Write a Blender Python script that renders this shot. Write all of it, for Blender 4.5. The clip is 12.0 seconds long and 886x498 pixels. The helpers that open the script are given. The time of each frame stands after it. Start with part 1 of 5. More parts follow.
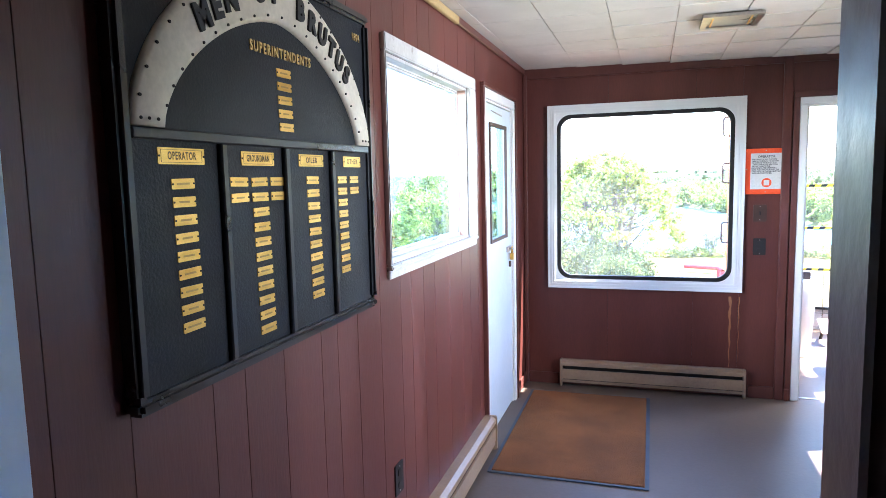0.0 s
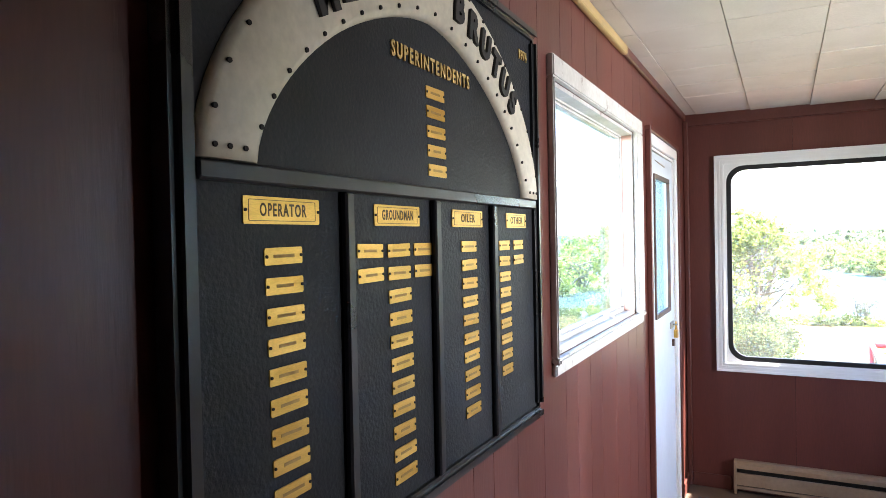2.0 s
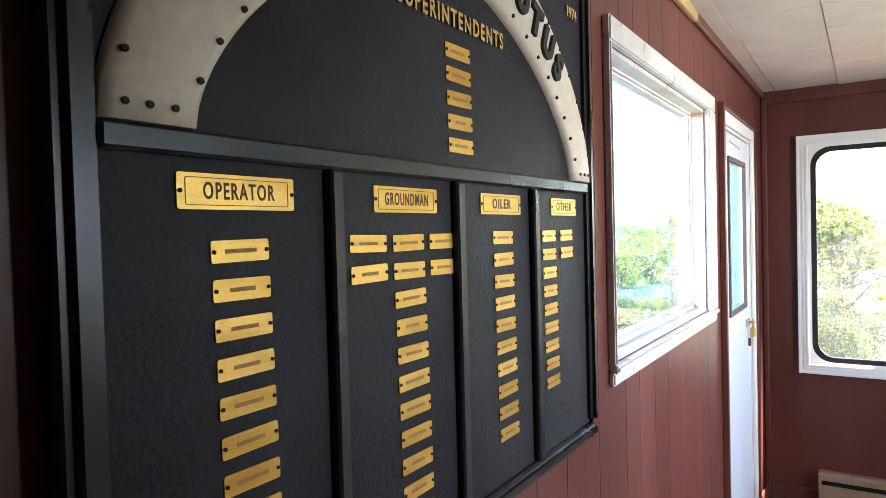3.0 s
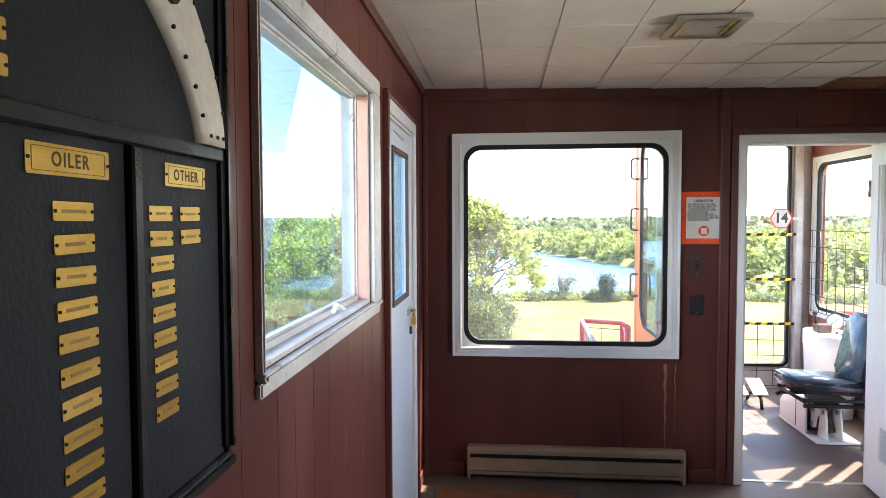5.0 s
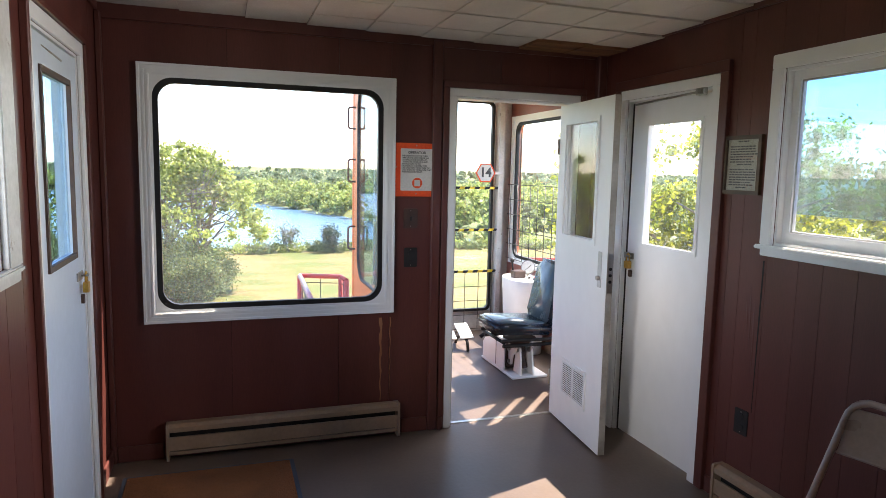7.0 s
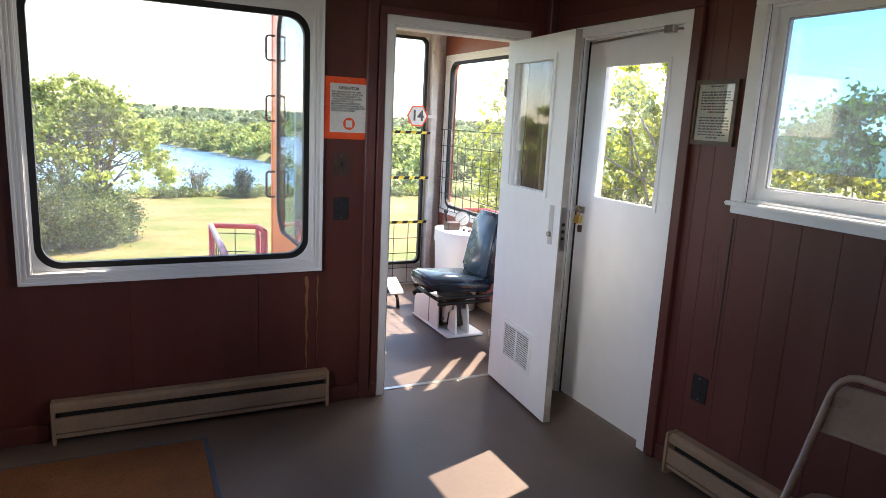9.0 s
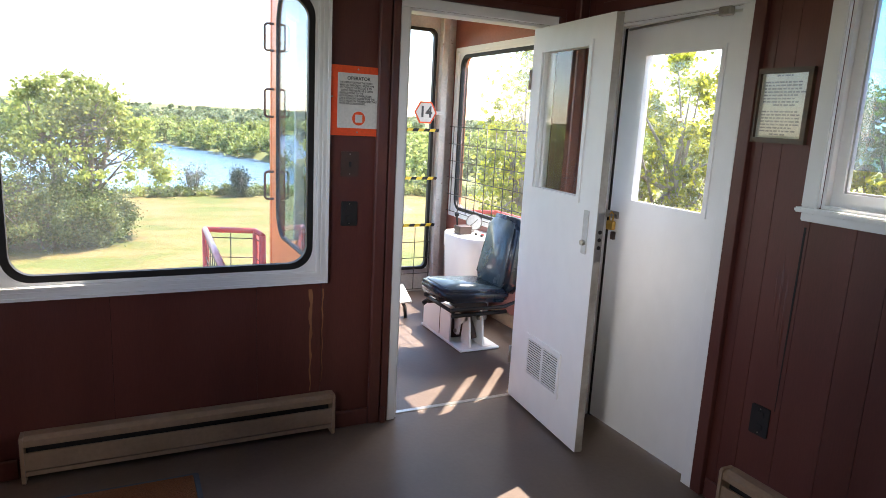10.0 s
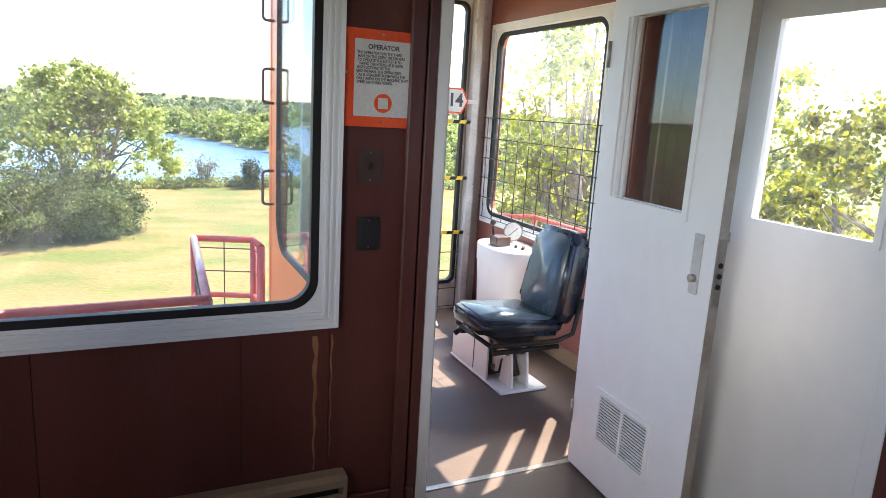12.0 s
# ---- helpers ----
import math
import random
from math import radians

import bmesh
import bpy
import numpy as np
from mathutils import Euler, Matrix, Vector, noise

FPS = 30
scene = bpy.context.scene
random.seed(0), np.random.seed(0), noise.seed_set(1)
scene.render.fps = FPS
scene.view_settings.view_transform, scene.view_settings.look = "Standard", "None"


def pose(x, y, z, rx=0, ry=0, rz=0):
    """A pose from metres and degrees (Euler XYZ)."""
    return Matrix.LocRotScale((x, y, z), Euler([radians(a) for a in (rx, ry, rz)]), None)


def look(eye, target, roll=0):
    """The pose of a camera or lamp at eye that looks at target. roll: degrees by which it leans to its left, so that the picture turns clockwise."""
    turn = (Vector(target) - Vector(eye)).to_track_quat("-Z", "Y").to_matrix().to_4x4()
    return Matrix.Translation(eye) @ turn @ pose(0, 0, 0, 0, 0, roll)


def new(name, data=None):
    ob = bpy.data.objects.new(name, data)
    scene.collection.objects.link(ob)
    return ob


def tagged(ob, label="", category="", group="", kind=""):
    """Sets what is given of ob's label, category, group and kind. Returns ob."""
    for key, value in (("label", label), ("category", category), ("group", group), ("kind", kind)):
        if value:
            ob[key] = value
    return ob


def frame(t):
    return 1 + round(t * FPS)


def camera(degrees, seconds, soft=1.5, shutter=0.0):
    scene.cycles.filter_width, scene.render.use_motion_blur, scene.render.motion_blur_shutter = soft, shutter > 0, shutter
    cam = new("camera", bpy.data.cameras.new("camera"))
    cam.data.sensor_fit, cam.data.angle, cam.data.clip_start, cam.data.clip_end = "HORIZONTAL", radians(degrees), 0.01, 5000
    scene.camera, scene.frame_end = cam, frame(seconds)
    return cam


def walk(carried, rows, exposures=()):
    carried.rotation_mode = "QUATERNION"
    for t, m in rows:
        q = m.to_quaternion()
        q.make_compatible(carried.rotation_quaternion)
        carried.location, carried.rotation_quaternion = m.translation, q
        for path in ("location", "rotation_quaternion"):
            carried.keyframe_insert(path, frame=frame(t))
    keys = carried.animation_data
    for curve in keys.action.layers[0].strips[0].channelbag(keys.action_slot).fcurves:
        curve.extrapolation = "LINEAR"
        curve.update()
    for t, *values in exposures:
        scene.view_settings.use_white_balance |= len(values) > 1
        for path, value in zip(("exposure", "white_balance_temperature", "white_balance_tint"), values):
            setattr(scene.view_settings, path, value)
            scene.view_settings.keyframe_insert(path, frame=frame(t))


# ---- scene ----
cam = camera(68.2, 12.0, soft=0.85)
PATH = [
    (0, (0.031, 0.116, 1.596), (-0.571, 2.01, 1.377), -1.3),
    (0.5, (-0.102, 0.221, 1.604), (-0.758, 2.103, 1.442), -1.3),
    (1, (-0.18, 0.33, 1.605), (-0.901, 2.193, 1.514), -0.9),
    (1.5, (-0.22, 0.484, 1.596), (-1.035, 2.31, 1.548), -1.0),
    (2, (-0.315, 0.591, 1.61), (-1.239, 2.364, 1.58), -1.2),
    (2.5, (-0.354, 0.68, 1.608), (-1.402, 2.383, 1.566), -1.6),
    (2.7, (-0.357, 0.727, 1.607), (-1.453, 2.399, 1.556), -1.6),
    (4.3, (-0.367, 0.989, 1.605), (-1.068, 2.861, 1.528), -0.4),
    (4.4, (-0.371, 1.0, 1.605), (-0.999, 2.897, 1.525), -0.3),
    (4.5, (-0.374, 1.013, 1.605), (-0.927, 2.933, 1.527), -0.4),
    (5, (-0.391, 1.062, 1.586), (-0.574, 3.051, 1.493), -0.2),
    (5.5, (-0.399, 1.1, 1.577), (-0.268, 3.092, 1.453), 0.1),
    (6, (-0.362, 1.169, 1.573), (0.007, 3.129, 1.417), 0.5),
    (6.5, (-0.293, 1.272, 1.582), (0.228, 3.194, 1.392), 0.9),
    (7, (-0.293, 1.337, 1.574), (0.341, 3.22, 1.341), 1.2),
    (7.5, (-0.325, 1.374, 1.567), (0.419, 3.209, 1.286), 1.4),
    (7.7, (-0.37, 1.393, 1.578), (0.433, 3.199, 1.271), 1.6),
    (9.3, (-0.213, 1.847, 1.54), (0.648, 3.61, 1.152), 2.9),
    (9.5, (-0.197, 1.913, 1.536), (0.661, 3.677, 1.147), 2.9),
    (10, (-0.194, 2.122, 1.521), (0.677, 3.88, 1.135), 3.0),
    (10.5, (-0.185, 2.314, 1.516), (0.702, 4.063, 1.126), 3.0),
    (11, (-0.119, 2.487, 1.5), (0.763, 4.24, 1.109), 3.2),
    (11.5, (-0.005, 2.717, 1.514), (0.854, 4.479, 1.119), 3.4),
    (12, (0.039, 2.933, 1.492), (0.878, 4.701, 1.083), 3.4),
]
EXPOSURES = [(0, 4.05, 6000, 15), (0.7, 4.05, 6350, 15), (1.5, 4.0, 6650, 15), (2.7, 3.98, 6850, 15), (4.4, 3.55, 7050, 16), (5.0, 2.92, 7050, 16), (5.5, 2.62, 7050, 16), (6.5, 2.48, 7100, 16), (7.5, 2.46, 7100, 16), (9.5, 2.45, 7150, 16), (12, 2.38, 7100, 15)]
walk(cam, [(t, look(eye, target, roll)) for t, eye, target, roll in PATH], EXPOSURES)

# ---- world, sun ----
SUN = Vector((0.62, 0.187, 1.0)).normalized()
world = bpy.data.worlds.new("sky")
scene.world = world
world.use_nodes = True
wn = world.node_tree.nodes
sky = wn.new("ShaderNodeTexSky")
sky.sky_type = "NISHITA"
sky.sun_disc = False
sky.sun_elevation = math.asin(SUN.z)
sky.sun_rotation = math.atan2(SUN.x, SUN.y)
sky.air_density, sky.dust_density, sky.ozone_density = 1.0, 0.35, 3.0
wn["Background"].inputs["Strength"].default_value = 0.15
world.node_tree.links.new(sky.outputs[0], wn["Background"].inputs["Color"])
sun = new("sun", bpy.data.lights.new("sun", "SUN"))
sun.data.energy, sun.data.angle, sun.data.color = 3.5, radians(0.53), (1.0, 0.95, 0.87)
sun.matrix_world = look((0, 0, 30), Vector((0, 0, 30)) - SUN)

# unseen fill lamps added in and outside the openings to strengthen the sky's light
for eye, target, wide, high, watts in (((2.09, 2.50, 1.68), (-0.88, 3.3, 1.55), 0.62, 0.62, 2.4), ((-2.2, 1.70, 2.15), (2.0, 4.5, 0.9), 0.6, 0.6, 3.2), ((2.85, 6.4, 2.55), (1.4, 5.9, 0.2), 1.2, 0.5, 8)):
    sky_lamp = new("sky_fill", bpy.data.lights.new("sky_fill", "AREA"))
    sky_lamp.data.shape, sky_lamp.data.size, sky_lamp.data.size_y = "RECTANGLE", wide, high
    sky_lamp.data.energy, sky_lamp.data.color = watts, (0.92, 0.97, 1.0)
    sky_lamp.data.spread = radians(85)
    sky_lamp.matrix_world = look(eye, target)

# ---- materials ----
def nodes_of(name):
    m = bpy.data.materials.new(name)
    m.use_nodes = True
    return m, m.node_tree.nodes, m.node_tree.links, m.node_tree.nodes["Principled BSDF"]


def stuff_mat(name, a, b, rough=0.6, scale=6.0, fine=90.0, bump=0.15, metal=0.0, stretch=(1, 1, 1), wear=None, rand=0.0, contrast=(0.35, 0.65), spec=0.5, dist=0.002, grain=0.2):
    """Two-scale procedural surface: colours a to b by broad noise, fine grain in colour and relief; wear: (colour, amount)."""
    m, n, l, p = nodes_of(name)
    tc = n.new("ShaderNodeTexCoord")
    mp = n.new("ShaderNodeMapping")
    mp.inputs["Scale"].default_value = stretch
    l.new(tc.outputs["Object"], mp.inputs[0])
    big = n.new("ShaderNodeTexNoise")
    big.inputs["Scale"].default_value, big.inputs["Detail"].default_value = scale, 5
    small = n.new("ShaderNodeTexNoise")
    small.inputs["Scale"].default_value, small.inputs["Detail"].default_value = fine, 4
    l.new(mp.outputs[0], big.inputs["Vector"])
    l.new(mp.outputs[0], small.inputs["Vector"])
    ramp = n.new("ShaderNodeValToRGB")
    ramp.color_ramp.elements[0].position, ramp.color_ramp.elements[1].position = contrast
    ramp.color_ramp.elements[0].color, ramp.color_ramp.elements[1].color = (*a, 1), (*b, 1)
    l.new(big.outputs["Fac"], ramp.inputs[0])
    hsv = n.new("ShaderNodeHueSaturation")
    val = n.new("ShaderNodeMapRange")
    val.inputs["To Min"].default_value, val.inputs["To Max"].default_value = 1 - grain, 1 + grain
    l.new(small.outputs["Fac"], val.inputs["Value"])
    l.new(ramp.outputs[0], hsv.inputs["Color"])
    if rand:
        info = n.new("ShaderNodeObjectInfo")
        rr = n.new("ShaderNodeMapRange")
        rr.inputs["To Min"].default_value, rr.inputs["To Max"].default_value = 1 - rand, 1 + rand
        l.new(info.outputs["Random"], rr.inputs["Value"])
        mul = n.new("ShaderNodeMath")
        mul.operation = "MULTIPLY"
        l.new(rr.outputs[0], mul.inputs[0])
        l.new(val.outputs[0], mul.inputs[1])
        l.new(mul.outputs[0], hsv.inputs["Value"])
    else:
        l.new(val.outputs[0], hsv.inputs["Value"])
    colour = hsv.outputs[0]
    if wear:
        wn_ = n.new("ShaderNodeTexNoise")
        wn_.inputs["Scale"].default_value, wn_.inputs["Detail"].default_value, wn_.inputs["Roughness"].default_value = scale * 2.3, 9, 0.7
        l.new(mp.outputs[0], wn_.inputs["Vector"])
        wr = n.new("ShaderNodeMapRange")
        wr.inputs["From Min"].default_value, wr.inputs["From Max"].default_value = 0.72 - wear[1], 0.78 - wear[1]
        l.new(wn_.outputs["Fac"], wr.inputs["Value"])
        mx = n.new("ShaderNodeMix")
        mx.data_type = "RGBA"
        l.new(wr.outputs[0], mx.inputs["Factor"])
        l.new(colour, mx.inputs["A"])
        mx.inputs["B"].default_value = (*wear[0], 1)
        colour = mx.outputs["Result"]
    l.new(colour, p.inputs["Base Color"])
    p.inputs["Metallic"].default_value = metal
    p.inputs["Specular IOR Level"].default_value = spec
    rg = n.new("ShaderNodeMapRange")
    rg.inputs["To Min"].default_value, rg.inputs["To Max"].default_value = max(rough - 0.12, 0.04), min(rough + 0.12, 1)
    l.new(big.outputs["Fac"], rg.inputs["Value"])
    l.new(rg.outputs[0], p.inputs["Roughness"])
    if bump:
        bp = n.new("ShaderNodeBump")
        bp.inputs["Strength"].default_value, bp.inputs["Distance"].default_value = bump, dist
        l.new(small.outputs["Fac"], bp.inputs["Height"])
        l.new(bp.outputs[0], p.inputs["Normal"])
    return m


def glass_mat(name, tint=(1, 1, 1), dust=0.03, dirt=(0.8, 0.8, 0.78), gloss=1.0):
    """A clear pane: see-through, mirror gloss by Fresnel, and a thin uneven film of dust."""
    m, n, l, p = nodes_of(name)
    n.remove(p)
    out = n["Material Output"]
    tr = n.new("ShaderNodeBsdfTransparent")
    tr.inputs[0].default_value = (*tint, 1)
    gl = n.new("ShaderNodeBsdfGlossy")
    gl.inputs["Roughness"].default_value = 0.0
    lw = n.new("ShaderNodeLayerWeight")
    lw.inputs["Blend"].default_value = 0.5
    pw = n.new("ShaderNodeMath")
    pw.operation = "POWER"
    pw.inputs[1].default_value = 5.0
    l.new(lw.outputs["Facing"], pw.inputs[0])
    sc = n.new("ShaderNodeMath")
    sc.operation = "MULTIPLY_ADD"
    sc.inputs[1].default_value, sc.inputs[2].default_value = 0.9 * gloss, 0.04 * gloss
    l.new(pw.outputs[0], sc.inputs[0])
    a = n.new("ShaderNodeMixShader")
    l.new(sc.outputs[0], a.inputs[0])
    l.new(tr.outputs[0], a.inputs[1])
    l.new(gl.outputs[0], a.inputs[2])
    tl = n.new("ShaderNodeBsdfTranslucent")
    tl.inputs[0].default_value = (*dirt, 1)
    df = n.new("ShaderNodeBsdfDiffuse")
    df.inputs[0].default_value = (*dirt, 1)
    film = n.new("ShaderNodeMixShader")
    l.new(tl.outputs[0], film.inputs[1])
    l.new(df.outputs[0], film.inputs[2])
    nz = n.new("ShaderNodeTexNoise")
    nz.inputs["Scale"].default_value, nz.inputs["Detail"].default_value = 3.5, 8
    tc = n.new("ShaderNodeTexCoord")
    l.new(tc.outputs["Object"], nz.inputs["Vector"])
    mr = n.new("ShaderNodeMapRange")
    mr.inputs["From Min"].default_value, mr.inputs["From Max"].default_value = 0.3, 0.75
    mr.inputs["To Min"].default_value, mr.inputs["To Max"].default_value = dust * 0.5, dust * 1.8
    l.new(nz.outputs["Fac"], mr.inputs["Value"])
    b = n.new("ShaderNodeMixShader")
    l.new(mr.outputs[0], b.inputs[0])
    l.new(a.outputs[0], b.inputs[1])
    l.new(film.outputs[0], b.inputs[2])
    l.new(b.outputs[0], out.inputs["Surface"])
    return m


def leaf_mat(name, a, b, glow=0.45):
    """Leaves: colour by island, part of the light goes through."""
    m, n, l, p = nodes_of(name)
    geo = n.new("ShaderNodeNewGeometry")
    ramp = n.new("ShaderNodeValToRGB")
    ramp.color_ramp.elements[0].color, ramp.color_ramp.elements[1].color = (*a, 1), (*b, 1)
    l.new(geo.outputs["Random Per Island"], ramp.inputs[0])
    tc = n.new("ShaderNodeTexCoord")
    patch = n.new("ShaderNodeTexNoise")
    patch.inputs["Scale"].default_value, patch.inputs["Detail"].default_value = 0.22, 5
    l.new(tc.outputs["Object"], patch.inputs["Vector"])
    mr = n.new("ShaderNodeMapRange")
    mr.inputs["From Min"].default_value, mr.inputs["From Max"].default_value = 0.32, 0.68
    mr.inputs["To Min"].default_value, mr.inputs["To Max"].default_value = 0.55, 1.35
    l.new(patch.outputs["Fac"], mr.inputs["Value"])
    tone = n.new("ShaderNodeHueSaturation")
    l.new(ramp.outputs[0], tone.inputs["Color"])
    l.new(mr.outputs[0], tone.inputs["Value"])
    tl = n.new("ShaderNodeBsdfTranslucent")
    l.new(tone.outputs[0], p.inputs["Base Color"])
    hs = n.new("ShaderNodeHueSaturation")
    hs.inputs["Hue"].default_value, hs.inputs["Value"].default_value = 0.485, 1.5
    l.new(tone.outputs[0], hs.inputs["Color"])
    l.new(hs.outputs[0], tl.inputs[0])
    p.inputs["Roughness"].default_value = 0.5
    mx = n.new("ShaderNodeMixShader")
    mx.inputs[0].default_value = glow
    l.new(p.outputs[0], mx.inputs[1])
    l.new(tl.outputs[0], mx.inputs[2])
    l.new(mx.outputs[0], n["Material Output"].inputs["Surface"])
    return m


M_WALL = stuff_mat("brown_panel_paint", (0.092, 0.025, 0.019), (0.125, 0.036, 0.028), 0.42, 1.6, 60, 0.35, stretch=(3, 3, 0.35), rand=0.07, dist=0.001)
# darker wall brown behind the boards: the grooves' shade is painted in
M_GROOVE = stuff_mat("groove_shadow_paint", (0.045, 0.015, 0.012), (0.06, 0.02, 0.017), 0.8, 3, 60)
# darker grey than the hall opening's other jamb and head
M_JAMB = stuff_mat("grey_jamb", (0.15, 0.145, 0.155), (0.22, 0.21, 0.22), 0.32, 4, 60, 0.4, wear=((0.07, 0.06, 0.055), 0.08))
M_TRIM = stuff_mat("brown_trim_paint", (0.09, 0.028, 0.022), (0.125, 0.041, 0.033), 0.36, 3, 80, 0.2, stretch=(2, 2, 0.6))
M_WHITE = stuff_mat("white_gloss_paint", (0.80, 0.81, 0.81), (0.85, 0.85, 0.84), 0.42, 1.6, 14, 0.2, stretch=(1, 1, 0.7), dist=0.002, grain=0.04)
M_PALEBLUE = stuff_mat("pale_blue_door_paint", (0.58, 0.68, 0.78), (0.66, 0.75, 0.84), 0.4, 2, 30, 0.25, wear=((0.42, 0.40, 0.38), 0.0), grain=0.06)
# old chipped white, greyed so window_2's trim carries its shade in the colour
M_OLDWHITE = stuff_mat("greyed_old_white", (0.47, 0.46, 0.44), (0.62, 0.61, 0.59), 0.5, 5, 60, 0.5, wear=((0.26, 0.22, 0.19), 0.10))
M_TILE = stuff_mat("ceiling_fibre_tile", (0.62, 0.58, 0.51), (0.69, 0.65, 0.58), 0.9, 4, 190, 0.7, wear=((0.40, 0.35, 0.28), 0.02), dist=0.003)
M_DECK = stuff_mat("roof_boards", (0.15, 0.065, 0.028), (0.30, 0.14, 0.06), 0.8, 5, 60, 0.6, stretch=(0.5, 6, 1))
M_FLOOR = stuff_mat("grey_floor_paint", (0.105, 0.074, 0.056), (0.142, 0.103, 0.080), 0.5, 1.8, 45, 0.35, wear=((0.15, 0.13, 0.115), 0.04), grain=0.12)
M_MAT = stuff_mat("coir_mat", (0.165, 0.055, 0.014), (0.25, 0.09, 0.026), 0.95, 3, 190, 1.0, dist=0.008, grain=0.6)
M_MATEDGE = stuff_mat("mat_rubber", (0.04, 0.06, 0.09), (0.06, 0.09, 0.13), 0.6, 6, 80)
M_HEATER = stuff_mat("tan_heater_enamel", (0.30, 0.205, 0.135), (0.37, 0.26, 0.175), 0.35, 4, 60, 0.1, wear=((0.2, 0.12, 0.08), 0.05))
M_DARK = stuff_mat("dark_cavity", (0.008, 0.007, 0.007), (0.02, 0.017, 0.015), 0.8, 8, 90)
M_BLACK = stuff_mat("black_rubber", (0.006, 0.006, 0.007), (0.014, 0.014, 0.015), 0.6, 8, 90)
M_STEEL = stuff_mat("dull_steel", (0.35, 0.34, 0.32), (0.5, 0.49, 0.46), 0.35, 12, 120, 0.2, metal=1.0, wear=((0.18, 0.11, 0.07), 0.06))
M_BRASS = stuff_mat("engraved_brass", (0.62, 0.36, 0.07), (0.80, 0.50, 0.13), 0.36, 9, 160, 0.12, metal=0.75, rand=0.06, stretch=(1, 1, 4))
M_INK = stuff_mat("engraving_ink", (0.05, 0.03, 0.012), (0.09, 0.055, 0.02), 0.6, 30, 120, 0)
M_FAINT = stuff_mat("worn_engraving", (0.34, 0.20, 0.05), (0.42, 0.25, 0.065), 0.6, 30, 120, 0)
M_BOARD = stuff_mat("black_leatherette", (0.012, 0.014, 0.018), (0.027, 0.030, 0.037), 0.5, 3, 150, 0.8, wear=((0.045, 0.05, 0.058), 0.02), dist=0.0015, spec=0.16)
M_FRAME = stuff_mat("black_lacquer_frame", (0.010, 0.011, 0.013), (0.022, 0.024, 0.028), 0.3, 5, 60, 0.12, wear=((0.12, 0.12, 0.12), 0.02))
M_ARCH = stuff_mat("cream_padded_vinyl", (0.56, 0.51, 0.41), (0.64, 0.59, 0.49), 0.45, 4, 70, 0.2)
M_ORANGE = stuff_mat("orange_sign_paint", (0.80, 0.075, 0.015), (0.88, 0.10, 0.02), 0.45, 6, 90, 0.08)
M_PAPER = stuff_mat("sign_paper", (0.62, 0.61, 0.59), (0.70, 0.69, 0.67), 0.5, 5, 90, 0.05)
M_PRINT = stuff_mat("sign_print", (0.05, 0.05, 0.055), (0.09, 0.09, 0.095), 0.7, 20, 90, 0)
M_PLATE = stuff_mat("brown_switch_plate", (0.045, 0.026, 0.021), (0.07, 0.04, 0.032), 0.4, 9, 60, 0.05)
M_WOODFRAME = stuff_mat("picture_frame_wood", (0.06, 0.033, 0.018), (0.11, 0.062, 0.034), 0.4, 8, 80, 0.2, stretch=(1, 1, 4))
M_RED = stuff_mat("red_rail_paint", (0.48, 0.045, 0.04), (0.60, 0.085, 0.07), 0.4, 5, 50, 0.2, wear=((0.62, 0.42, 0.40), 0.05))
M_CABORANGE = stuff_mat("orange_steel_paint", (0.72, 0.16, 0.045), (0.82, 0.24, 0.075), 0.4, 3, 50, 0.15, wear=((0.34, 0.13, 0.06), 0.05))
M_RUST = stuff_mat("dark_bare_steel", (0.05, 0.03, 0.025), (0.10, 0.055, 0.04), 0.6, 14, 90, 0.3)
M_WIRE = stuff_mat("mesh_wire", (0.05, 0.05, 0.042), (0.09, 0.088, 0.075), 0.5, 20, 90, 0, metal=0.5)
M_YELLOW = stuff_mat("yellow_tape", (0.75, 0.52, 0.03), (0.85, 0.62, 0.06), 0.5, 10, 80, 0.05)
M_SEAT = stuff_mat("blue_black_vinyl", (0.010, 0.017, 0.028), (0.020, 0.032, 0.050), 0.26, 5, 110, 0.25)
M_TANFOLD = stuff_mat("tan_folding_enamel", (0.25, 0.175, 0.13), (0.31, 0.22, 0.165), 0.3, 5, 70, 0.08, wear=((0.10, 0.07, 0.05), 0.03))
M_STAIN = stuff_mat("rust_run", (0.27, 0.11, 0.045), (0.36, 0.17, 0.08), 0.6, 9, 60, 0.1, stretch=(2, 2, 0.5))
M_BARK = stuff_mat("grey_bark", (0.16, 0.13, 0.10), (0.30, 0.26, 0.21), 0.9, 6, 40, 0.8, stretch=(2, 2, 0.5), dist=0.02)
M_DIAL = stuff_mat("dial_face", (0.7, 0.7, 0.66), (0.78, 0.78, 0.74), 0.4, 9, 60, 0)
M_GROUND = stuff_mat("mown_dry_lawn", (0.105, 0.125, 0.022), (0.22, 0.155, 0.055), 0.95, 0.34, 5.0, 1.0, stretch=(0.8, 1.5, 1), wear=((0.12, 0.15, 0.03), 0.13), contrast=(0.38, 0.62), dist=0.08, grain=0.5)
M_MEADOW = stuff_mat("rough_meadow", (0.10, 0.13, 0.035), (0.18, 0.19, 0.065), 0.95, 0.06, 1.2, 0.6, dist=0.1)
M_GLASS = glass_mat("window_glass", dust=0.02)
# the sky's blue and its reflections are put into this pane tint
M_SIDEGLASS = glass_mat("sky_tinted_side_glass", tint=(0.70, 0.84, 0.93), dust=0.008)
M_FRONTGLASS = glass_mat("dusty_front_glass", dust=0.05)
M_TINT = glass_mat("tinted_upper_pane", tint=(0.34, 0.56, 0.76), dust=0.02)
M_LEAF_NEAR = leaf_mat("poplar_leaves", (0.11, 0.16, 0.014), (0.37, 0.39, 0.04), 0.6)
